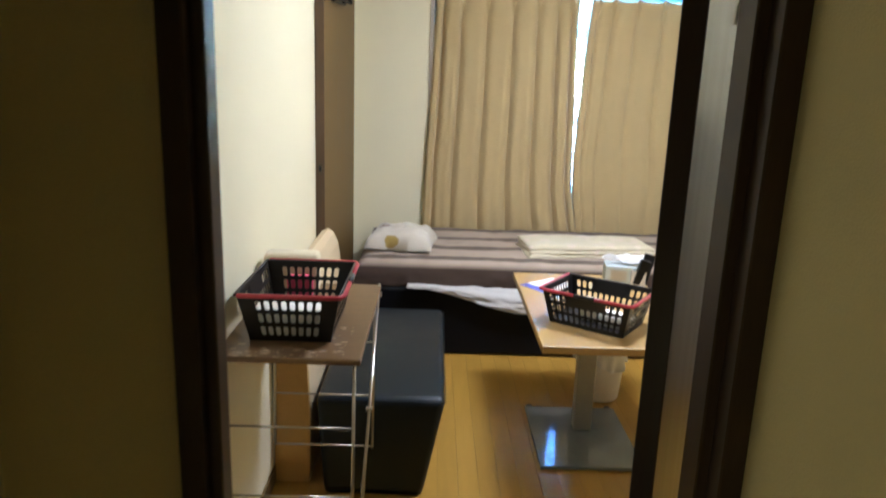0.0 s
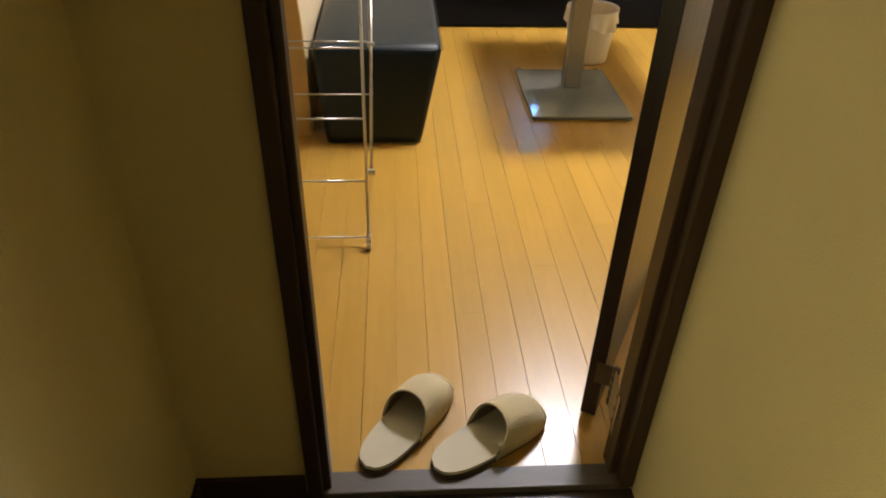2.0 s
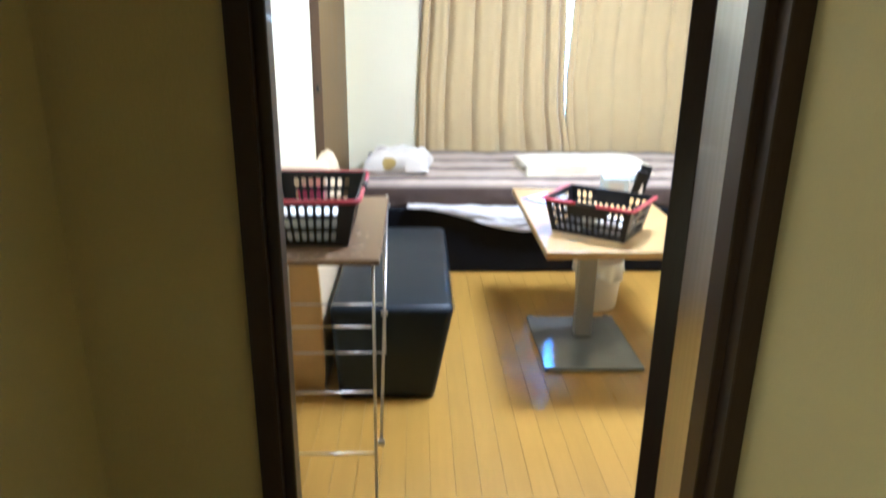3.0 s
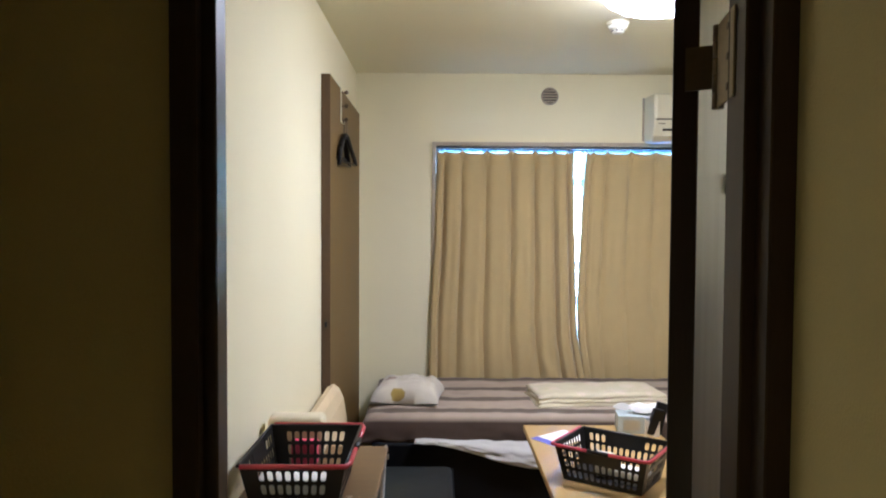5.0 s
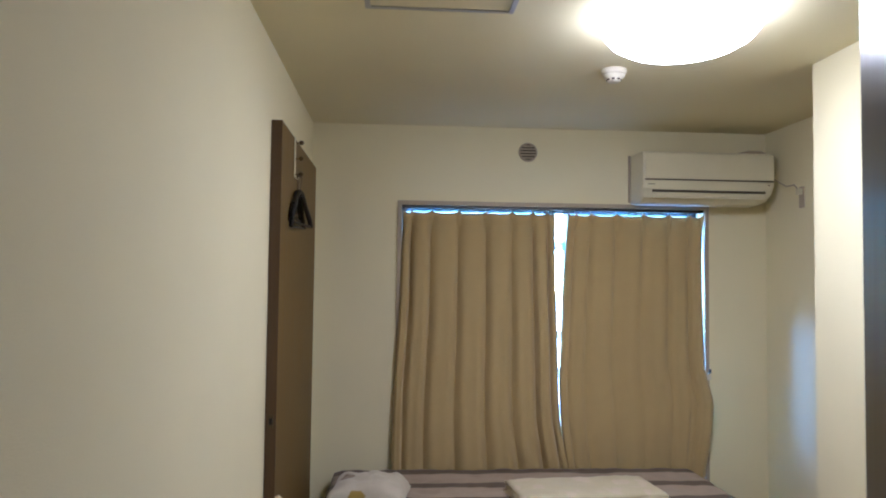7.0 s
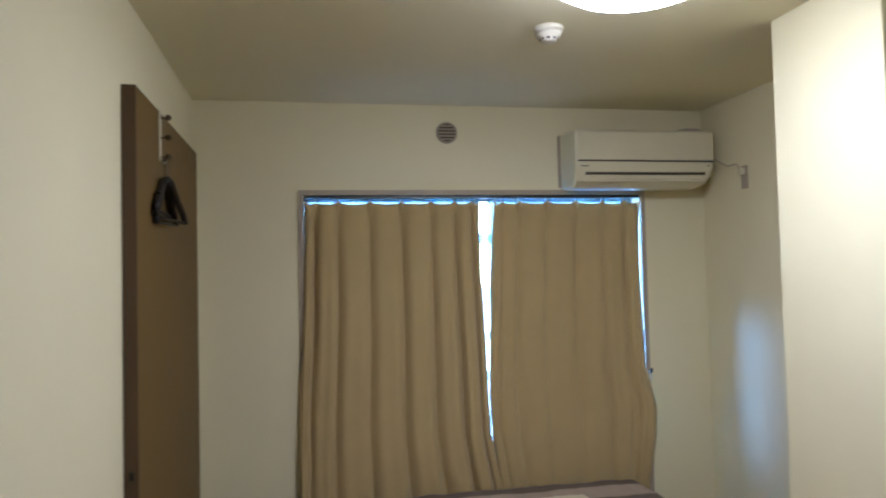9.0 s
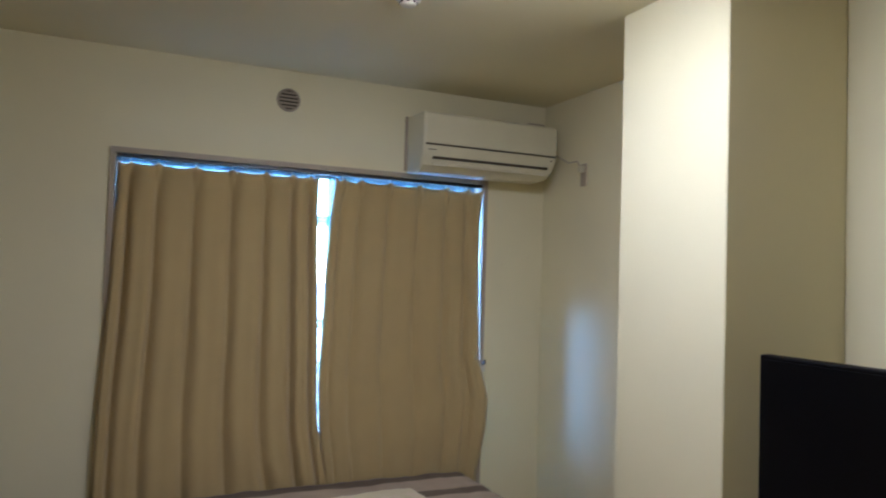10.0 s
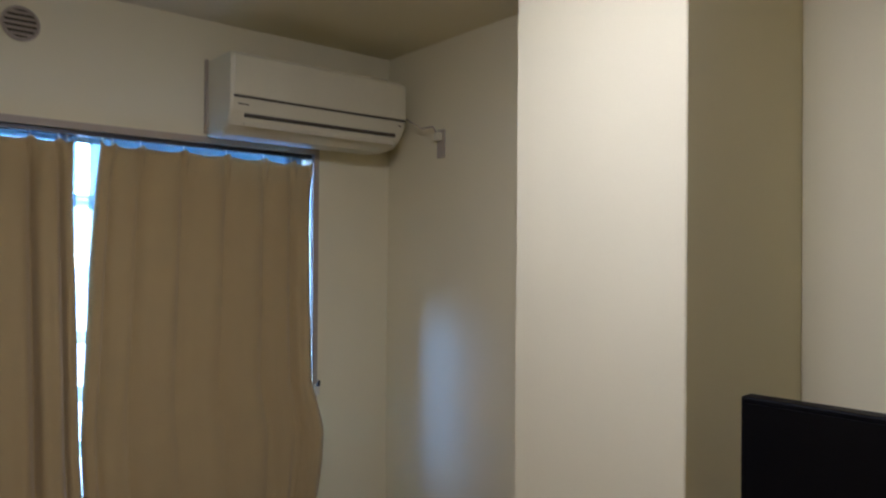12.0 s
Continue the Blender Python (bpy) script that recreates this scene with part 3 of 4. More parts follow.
lp = thing("laundry_pole", 0.8, 5.45, 1.80, "steel laundry pole hung on balcony brackets", "laundry pole")
part("pole", tube([(-3.2, 0, 0), (3.2, 0, 0)], 0.032, 12), M_ALU, lp, "", True)
for x in (-2.2, 2.2):
    part("bracket", box(x - 0.015, x + 0.015, -0.02, 0.02, 0.02, 0.75), M_ALU, lp)
setting("balcony_soffit", box(-2.5, 4.0, YB + 0.162, 5.7, 2.55, 2.70), M_CONC, "concrete slab of the balcony above")
setting("ground", box(-400, 400, -400, 400, -6.3, -6.2), M_GROUND, "grey street ground")

# ---------------------------------------------------------------- ceiling fittings
lamp = thing("ceiling_lamp", 0.89, 2.73, ZC, "round white domed ceiling light, switched on", "ceiling light")
part("base", lathe([(0.0, -0.0005), (0.20, -0.0005), (0.20, -0.03), (0.0, -0.03)], 40), M_WHITEP, lamp)
dome = [(0.255, -0.022), (0.260, -0.036), (0.252, -0.060), (0.228, -0.088), (0.186, -0.112), (0.128, -0.128), (0.06, -0.136), (0.0, -0.138)]
part("diffuser", lathe([(0.0, -0.022)] + dome, 56), M_LAMP, lamp, "glowing white domed diffuser", True)

# Added lamp, out of view, standing in for the hall's unknown light source.
hl = thing("hall_fill_light", HALL_L, -0.62, 0.56, "added hallway fill light in a slotted shield, out of view", "wall lamp")
part("bulb", lathe([(0.0, -0.11), (0.024, -0.10), (0.030, -0.04), (0.030, 0.06), (0.024, 0.10), (0.0, 0.11)], 24, 0.075, 0.0), M_HALLFILL, hl, "glowing tube of the added fill light", True)


# Shield added to limit that light to the east hall wall.
def fill_shield(u, v):
    a = radians(52 + 332 * u)
    return (0.075 + 0.052 * math.cos(a), 0.052 * math.sin(a), -0.13 + 0.26 * v)


part("fill_shield", sheet(fill_shield, 40, 1, 0.002), M_BLACKP, hl, "added black shield whose slot aims the fill light")
part("cap", lathe([(0.0, 0.1305), (0.054, 0.1305), (0.054, 0.134), (0.0, 0.134)], 28, 0.075, 0.0), M_BLACKP, hl)
part("cap", lathe([(0.0, -0.134), (0.054, -0.134), (0.054, -0.1305), (0.0, -0.1305)], 28, 0.075, 0.0), M_BLACKP, hl)
part("bracket", box(0.0005, 0.02, -0.02, 0.02, -0.03, 0.03, 0.003), M_ALU, hl)

det = thing("smoke_detector", 0.864, 3.361, ZC, "white round smoke detector on the ceiling", "smoke detector")
part("base", lathe([(0.0, -0.0005), (0.052, -0.0005), (0.053, -0.012), (0.050, -0.020), (0.0, -0.020)], 32), M_WHITEP, det, "", True)
part("head", lathe([(0.046, -0.020), (0.043, -0.034), (0.030, -0.038), (0.028, -0.050), (0.022, -0.054), (0.0, -0.054)], 32), M_WHITEP, det, "", True)
for k in range(8):
    a = 2 * math.pi * (k + 0.5) / 8
    part("slot", spun(box(-0.006, 0.006, -0.002, 0.002, -0.048, -0.041), Matrix.Rotation(a, 4, "Z") @ Matrix.Translation((0, -0.029, 0))), M_SLOT, det)

hatch = thing("ceiling_hatch", 0.092, 2.52, ZC, "square ceiling access hatch in a grey aluminium frame", "hatch")
part("panel", box(-0.226, 0.226, -0.226, 0.226, -0.006, -0.0005), M_CEIL, hatch)
for nm, b in (("side_frame", box(-0.243, -0.226, -0.243, 0.243, -0.010, -0.0005)), ("side_frame", box(0.226, 0.243, -0.243, 0.243, -0.010, -0.0005)),
              ("end_frame", box(-0.226, 0.226, 0.226, 0.243, -0.010, -0.0005)), ("end_frame", box(-0.226, 0.226, -0.243, -0.226, -0.010, -0.0005))):
    part(nm, b, M_ALU, hatch)

vent = thing("wall_vent", 0.723, YB, 2.300, "round beige wall vent with level slats", "vent")
VR = 0.052
part("rim", spun(lathe([(VR - 0.006, 0.0), (VR, 0.0), (VR + 0.004, 0.004), (VR, 0.014), (VR - 0.006, 0.014)], 36, ring=True), Matrix.Rotation(radians(90), 4, "X")), M_TRIM, vent, "", True)
part("backing", spun(lathe([(0.0, 0.0005), (VR - 0.004, 0.0005), (VR - 0.004, 0.003), (0.0, 0.003)], 32), Matrix.Rotation(radians(90), 4, "X")), M_SLOT, vent)
for k in range(5):
    z = -0.034 + 0.017 * k
    w = math.sqrt(max(0.0001, (VR - 0.006) ** 2 - z * z))
    part("slat", spun(box(-w, w, -0.003, 0.003, -0.004, 0.004), Matrix.Translation((0, -0.009, z)) @ Matrix.Rotation(radians(35), 4, "X")), M_TRIM, vent)

# ---------------------------------------------------------------- air conditioner
ac = thing("air_conditioner", 1.70, YB, 2.0, "cream split air conditioner mounted above the window", "air conditioner")
prof = [(-0.0005, 0.006), (-0.10, -0.010), (-0.165, -0.004), (-0.205, 0.026), (-0.226, 0.075), (-0.232, 0.13), (-0.232, 0.262), (-0.226, 0.278), (-0.21, 0.285), (-0.0005, 0.290)]
b = bmesh.new()
ends = []
for x, lift, inset in ((-0.372, 0.012, 0.006), (-0.368, 0.004, 0.002), (-0.360, 0.0, 0.0), (0.300, 0.0, 0.0), (0.340, 0.010, 0.0), (0.366, 0.018, 0.001), (0.380, 0.034, 0.004), (0.388, 0.055, 0.010)):
    ends.append([b.verts.new((x, min(-0.0005, q + inset), r + lift * max(0.0, 1 - r / 0.14) - (inset if r > 0.2 else 0.0))) for q, r in prof])
for q, w in zip(ends, ends[1:]):
    for k in range(len(prof)):
        b.faces.new((q[k], q[(k + 1) % len(prof)], w[(k + 1) % len(prof)], w[k]))
b.faces.new(ends[0][::-1])
b.faces.new(ends[-1])
part("body", b, M_ACWHITE, ac)
part("side_edge", box(-0.380, -0.3725, -0.022, -0.0005, 0.016, 0.290), M_TRIM, ac)
part("front_panel", box(-0.362, 0.380, -0.238, -0.2325, 0.128, 0.270, 0.003, 2), M_ACWHITE, ac)
part("panel_gap", box(-0.362, 0.380, -0.2355, -0.2315, 0.121, 0.1275), M_SLOT, ac, "dark seam under the front panel")
part("outlet_slot", spun(box(-0.318, 0.335, -0.006, 0.004, -0.006, 0.006), Matrix.Translation((0, -0.219, 0.062)) @ Matrix.Rotation(radians(-18), 4, "X")), M_SLOT, ac, "dark air outlet")
part("louver", spun(box(-0.316, 0.333, -0.004, 0.004, -0.020, 0.020, 0.002), Matrix.Translation((0, -0.207, 0.039)) @ Matrix.Rotation(radians(-32), 4, "X")), M_ACWHITE, ac, "closed louver")
part("small_print", box(-0.345, -0.305, -0.2325, -0.2305, 0.096, 0.100), M_SLOT, ac, "unreadable small print")
part("lamp_dot", box(0.345, 0.356, -0.2335, -0.2305, 0.100, 0.104), M_SLOT, ac)
pipe = thing("pipe_sleeve", 2.05, YB, 2.30, "grey wrapped pipe curving over the air conditioner", "pipe")
part("hose", tube([(-0.12, -0.002, -0.012), (-0.09, -0.04, 0.004), (-0.03, -0.07, 0.016), (0.03, -0.09, 0.012), (0.065, -0.12, -0.020)], 0.013, 10), M_TRIM, pipe, "", True)
outl = thing("power_outlet", XR, 4.151, 2.03, "beige wall outlet plate with a plug", "outlet")
part("plate", box(-0.008, -0.0005, -0.024, 0.024, -0.065, 0.050, 0.002), M_TRIM, outl)
part("plug", box(-0.034, -0.008, -0.014, 0.014, 0.005, 0.038, 0.004, 2), M_ACWHITE, outl)
part("cord", tube([(-0.030, 0, 0.036), (-0.040, 0.01, 0.060), (-0.050, 0.07, 0.058), (-0.060, 0.12, 0.085), (-0.070, 0.17, 0.115)], 0.004, 6), M_TRIM, outl, "", True)

# ---------------------------------------------------------------- board door with hooks and hangers
bd = thing("closet_door", XL, 3.19, 0, "walnut-brown wooden door folded flat against the wall", "door")
part("leaf_panel", box(0.003, 0.042, 0.003, 1.165, 0.01, 2.153, 0.001), M_WOODDOOR, bd)
part("edge_strip", box(0.002, 0.0425, 0.0, 0.003, 0.01, 2.1535), M_WOODEDGE, bd, "darker edge banding")
part("latch_plate", box(0.014, 0.032, -0.0012, 0.0, 0.990, 1.038), M_BROWNMETAL, bd, "metal latch plate on the edge")
part("latch_bolt", box(0.017, 0.029, -0.008, -0.0015, 1.003, 1.027, 0.002), M_BLACKP, bd)

rack = thing("door_hook_rack", XL + 0.0425, 3.53, 2.153, "over-door metal strip with three dark knobs", "hook rack")
part("strip", join(box(0.0005, 0.003, -0.016, 0.016, -0.170, 0.002), box(-0.042, 0.003, -0.011, 0.011, 0.0005, 0.003), tube([(0.002, 0, -0.160), (0.006, 0, -0.172), (0.014, 0, -0.176), (0.019, 0, -0.168)], 0.004, 8)), M_ACWHITE, rack, "pale metal strip")
for z in (-0.022, -0.090, -0.158):
    part("knob", join(tube([(0.003, 0.004, z), (0.020, 0.012, z + 0.002)], 0.003, 8), spun(lathe([(0.0, -0.011), (0.008, -0.008), (0.012, 0.0), (0.008, 0.008), (0.0, 0.011)], 12), Matrix.Translation((0.026, 0.012, z + 0.003)))), M_BROWNMETAL, rack, "small bronze ball knob", True)


def hanger(x, turn, tilt, w, h, fat, bars):
    """Moulded plastic hanger: wire hook, thick sloping arms, trouser bar, small end notches."""
    g = thing("clothes_hanger", x, 3.534, 1.990, "black plastic clothes hanger hanging from the hook", "hanger", "hangers on the door")
    g.matrix_world = pose(x, 3.525, 1.974, 0, tilt, turn)
    hook = [(0.012 * math.cos(a), 0, 0.004 + 0.012 * math.sin(a)) for a in [math.pi * (1.05 - 0.2 * k) for k in range(6)]] + [(0.004, 0, -0.03), (0.0, 0, -0.062)]
    part("hook", tube(hook, 0.0020, 6), M_BROWNMETAL, g, "", True)
    arms = [(-w, 0, -0.066 - h), (-w * 0.86, 0, -0.060 - h * 0.80), (-w * 0.5, 0, -0.066 - h * 0.40), (-w * 0.14, 0, -0.060), (0.0, 0, -0.056), (w * 0.14, 0, -0.060), (w * 0.5, 0, -0.066 - h * 0.40), (w * 0.86, 0, -0.060 - h * 0.80), (w, 0, -0.066 - h)]
    part("shoulder", tube(arms, fat, 10), M_BLACKP, g, "", True)
    part("neck", lathe([(0.0, -0.048), (0.009, -0.048), (0.012, -0.056), (0.010, -0.076), (0.0, -0.078)], 14), M_BLACKP, g, "", True)
    for k in range(bars):
        z = -0.066 - h - 0.016 * k
        part("bar", tube([(-w * 0.98, 0, z + 0.016 * k), (-w * 0.9, 0, z), (w * 0.9, 0, z), (w * 0.98, 0, z + 0.016 * k)], fat * 0.5, 8), M_BLACKP, g, "", True)
    for q in (-0.62, 0.62):
        part("notch", tube([(w * q, 0, -0.064 - h * 0.56), (w * q * 1.04, 0, -0.046 - h * 0.56), (w * q * 1.16, 0, -0.050 - h * 0.60)], fat * 0.5, 6), M_BLACKP, g)
    return g


hanger(XL + 0.057, 91, 0, 0.150, 0.105, 0.0105, 2)
hanger(XL + 0.070, 76, 2, 0.140, 0.125, 0.0115, 1)
hanger(XL + 0.061, 87, -2, 0.140, 0.140, 0.0095, 1)

# ---------------------------------------------------------------- bed
BX0, BX1, BY0, BY1, BTOP = -0.35, 1.665, 3.56, 4.47, 0.495
bed = thing("bed", (BX0 + BX1) / 2, 4.0, 0, "low single bed with a black faux leather base", "bed")
EI = bed.matrix_world.inverted()
part("base", spun(box(BX0 + 0.03, BX1 - 0.01, BY0 - 0.045, BY1 - 0.02, 0.005, 0.365, 0.018, 3), EI), M_BLACK_LEATHER, bed, "black faux leather base")
part("mattress", spun(box(BX0 + 0.02, BX1 - 0.01, BY0 + 0.02, BY1 - 0.02, 0.367, 0.478, 0.03, 3), EI), M_SHEET, bed, "white mattress")


def cover(u, v):
    """Blanket: flat top, rounded front, left and right skirts."""
    def leg(s, a, b, d0, d1):
        full = d0 + (b - a) + d1
        p = s * full
        if p < d0:
            return a, d0 - p
        if p > d0 + b - a:
            return b, p - d0 - (b - a)
        return a + p - d0, 0.0
    x, dx = leg(u, BX0, BX1, 0.16, 0.12)
    y, dy = leg(v, BY0, BY1 - 0.015, 0.112, 0.0)
    drop = math.hypot(dx, dy)
    if drop > 0.150:
        drop = 0.150
    edge = min(1.0, min(x - BX0, BX1 - x, y - BY0) / 0.05) if drop == 0 else 0.0
    z = BTOP - drop - 0.012 * (1 - max(0, edge)) ** 2 + 0.009 * fbm(x, y, 4.0, 2.0) + 0.006 * fbm(x, y, 11.0, 5.0)
    out = 0.012 * math.sin(min(1, drop / 0.06) * math.pi / 2) + (0.014 * fbm(x * 1.5 + y, z * 2, 5.0, 8.0) + 0.008 * fbm(x * 1.2, z * 3, 13.0, 3.0)) * min(1, drop * 12)
    x += (-0.14 if u < 0.5 else 0.10) * dx
    y -= 0.10 * dy
    if dy > 0:
        y -= out + 0.01
        z += 0.018 * fbm(x, 0, 2.2, 4.0) * dy / 0.112
    if dx > 0:
        x += (-out - 0.008) if u < 0.5 else out
    return (x, y, z)


bl = thing("blanket", (BX0 + BX1) / 2, 4.0, BTOP, "brown and mauve striped blanket spread over the bed", "blanket")
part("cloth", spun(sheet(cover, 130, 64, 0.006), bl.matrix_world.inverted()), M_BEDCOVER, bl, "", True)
us = thing("under_sheet", 0.45, BY0, 0.36, "loose white sheet sagging below the blanket", "bed sheet")


def sag(u, v):
    x = -0.10 + 1.10 * u
    k = min(1.0, max(0.0, (x + 0.10) / 0.66))
    low = 0.378 - 0.128 * k * k * (3 - 2 * k) + 0.10 * max(0.0, x - 0.72)
    z = 0.385 + (low - 0.385) * v
    y = BY0 - 0.008 - 0.052 * min(1.0, v * 2.2) - 0.024 * math.sin(v * 2.2) * math.exp(-((u - 0.6) / 0.4) ** 2) - 0.012 * v + 0.013 * fbm(x * 2 + v, v, 4.0, 3.0) + 0.009 * fbm(x * 1.5 - v * 0.8, v * 1.6, 11.0, 6.0) * min(1.0, v * 2)
    return (x, y, z)


part("cloth", spun(sheet(sag, 60, 16, 0.003), us.matrix_world.inverted()), M_SHEET, us, "", True)

pil = thing("pillow", -0.150, 3.90, BTOP + 0.016, "small white pillow with a brown and ochre leaf print", "pillow")


def puff(w, d, h, seed):
    bm = bmesh.new()
    bmesh.ops.create_grid(bm, x_segments=30, y_segments=22, size=1)
    for v in bm.verts:
        a, b = v.co.x, v.co.y
        k = max(0.0, (1 - a ** 4) * (1 - b ** 4)) ** 0.48
        v.co = Vector((a * w / 2 * (1 - 0.06 * (1 - b * b)), b * d / 2 * (1 - 0.07 * (1 - a * a)), h * k * (1 + 0.18 * fbm(a, b, 1.7, seed)) + (0.009 * fbm(a, b, 3.3, seed + 2) + 0.004 * fbm(a, b, 9, seed + 5)) * k + 0.012 * (a * a * b * b)))
    top = bm.copy()
    for v in bm.verts:
        v.co.z = -0.12 * v.co.z
    out = join(top, bm)
    bmesh.ops.remove_doubles(out, verts=out.verts[:], dist=0.0012)
    return out


part("case", spun(puff(0.375, 0.37, 0.104, 3.0), Matrix.Rotation(radians(-6), 4, "Z")), M_PILLOW, pil, "", True)


tow = thing("folded_towel", 0.905, 3.925, BTOP + 0.006, "folded cream towel with a faint print", "towel", rz=5)


def fold(k):
    def fn(u, v):
        a, b = u * 2 - 1, v * 2 - 1
        e = (max(0, 1 - a ** 8) * max(0, 1 - b ** 8)) ** 0.5
        return (a * (0.372 - 0.006 * k) + 0.012 * fbm(b, k, 1.5, k), b * (0.172 - 0.004 * k) + 0.010 * fbm(a, k, 1.5, k + 3) + 0.02 * a * a * (k - 1), 0.020 * k + 0.018 * e + 0.007 * fbm(a * 2, b, 2, k))
    return fn


for k in range(3):
    part("layer", sheet(fold(k), 34, 18, 0.014), M_TOWEL, tow, "", True)

# ---------------------------------------------------------------- bench with backrest
bench = thing("bench_seat", -0.14, 2.745, 0, "dark navy faux leather box bench", "bench")
bm = box(-0.225, 0.230, -0.485, 0.485, 0.0, 0.352, 0.030, 4)
for v in bm.verts:
    if v.co.z < 0.029:
        v.co.z *= 0.3
    k = v.co.z / 0.352
    v.co.x = v.co.x * ((0.68 + 0.32 * k) if v.co.x > 0 else (0.86 + 0.14 * k))
    v.co.y = v.co.y * ((1.150 - 0.083 * k) if v.co.y < 0 else (0.95 + 0.05 * k))
    if v.co.z > 0.3:
        v.co.z += 0.006 * (1 - (v.co.y / 0.485) ** 2)
part("seat", bm, M_NAVY, bench, "", True)
part("piping", tube([(-0.216, -0.5195, 0.338), (0.219, -0.5195, 0.338), (0.2275, -0.510, 0.338), (0.2275, 0.476, 0.338), (0.220, 0.4845, 0.338), (-0.216, 0.4845, 0.338)], 0.0018, 6), M_NAVY, bench, "", True)
back = thing("seat_backrest", XL, 2.74, 0, "cream vinyl backrest with a tan end, standing by the wall", "backrest")
outline = [(0.006, 0.0), (0.128, 0.0), (0.132, 0.10), (0.130, 0.30), (0.124, 0.45), (0.114, 0.58), (0.100, 0.67), (0.080, 0.715), (0.055, 0.735), (0.030, 0.728), (0.012, 0.700), (0.006, 0.64)]
part("upholstery", extrude(outline, "y", -0.462, 0.478), M_CREAM, back, "cream vinyl upholstery")
part("end_panel", extrude([(0.006 + (x - 0.006) * 0.985, z * 0.995) for x, z in outline], "y", -0.478, -0.4622), M_TAN, back, "tan vinyl end panel")

# ---------------------------------------------------------------- folding trolley with a board top
tro = thing("folding_trolley", -0.325, 1.91, 0, "chrome folding trolley with a worn brown board top", "trolley")
TX0, TX1, TY0, TY1, TZ = -0.165, 0.165, -0.305, 0.295, 0.742
part("top_board", box(-0.178, 0.183, -0.328, 0.325, TZ, TZ + 0.016, 0.004, 2), M_SHELF, tro, "brown laminate board with worn edges")
rng = random.Random(4)
for k in range(60):
    x, y = rng.uniform(-0.15, 0.15), -0.328 + abs(rng.gauss(0, 0.035)) + 0.006
    if x > 0.08:
        y = -0.30 + rng.uniform(0, 0.22)
    s = rng.uniform(0.0015, 0.007)
    part("worn_patch", spun(lathe([(0.0, 0.0), (s, 0.0), (s * 0.8, 0.0006), (0.0, 0.0006)], 7), Matrix.Translation((x, y, TZ + 0.0162)) @ Matrix.Diagonal((1.6, 0.8, 1, 1))), M_CHIPS, tro)
for y, foot, rungs in ((TY0, 0.03, (0.027, 0.205, 0.385, 0.57)), (TY1, 0.20, (0.205, 0.385, 0.57))):
    for x in (TX0, TX1):
        part("post", tube([(x, y - 0.06 * (1 - foot / TZ), foot), (x, y, TZ)], 0.0043, 10), M_CHROME, tro, "", True)
        if foot < 0.1:
            part("caster", join(spun(lathe([(0.0, -0.006), (0.013, -0.006), (0.014, 0.0), (0.013, 0.006), (0.0, 0.006)], 16), Matrix.Translation((x, y - 0.082, 0.014)) @ Matrix.Rotation(radians(90), 4, "Y")), box(x - 0.007, x + 0.007, y - 0.088, y - 0.054, 0.022, 0.036, 0.002)), M_CHROME, tro, "small metal caster")
    for z in rungs:
        part("rung", tube([(TX0, y - 0.06 * (1 - z / TZ), z), (TX1, y - 0.06 * (1 - z / TZ), z)], 0.0029, 8), M_CHROME, tro, "", True)
for x in (TX1 + 0.012,):
    part("brace", tube([(x, TY1 + 0.02, TZ + 0.02), (x, TY0, 0.20)], 0.0048, 10), M_CHROME, tro, "slanting chrome brace", True)
    for y, z in ((TY1 + 0.0, TZ - 0.01), (-0.005, 0.47), (TY0, 0.21)):
        part("joint_bolt", tube([(x - 0.010, y, z), (x + 0.010, y, z)], 0.009, 8), M_CHROME, tro)


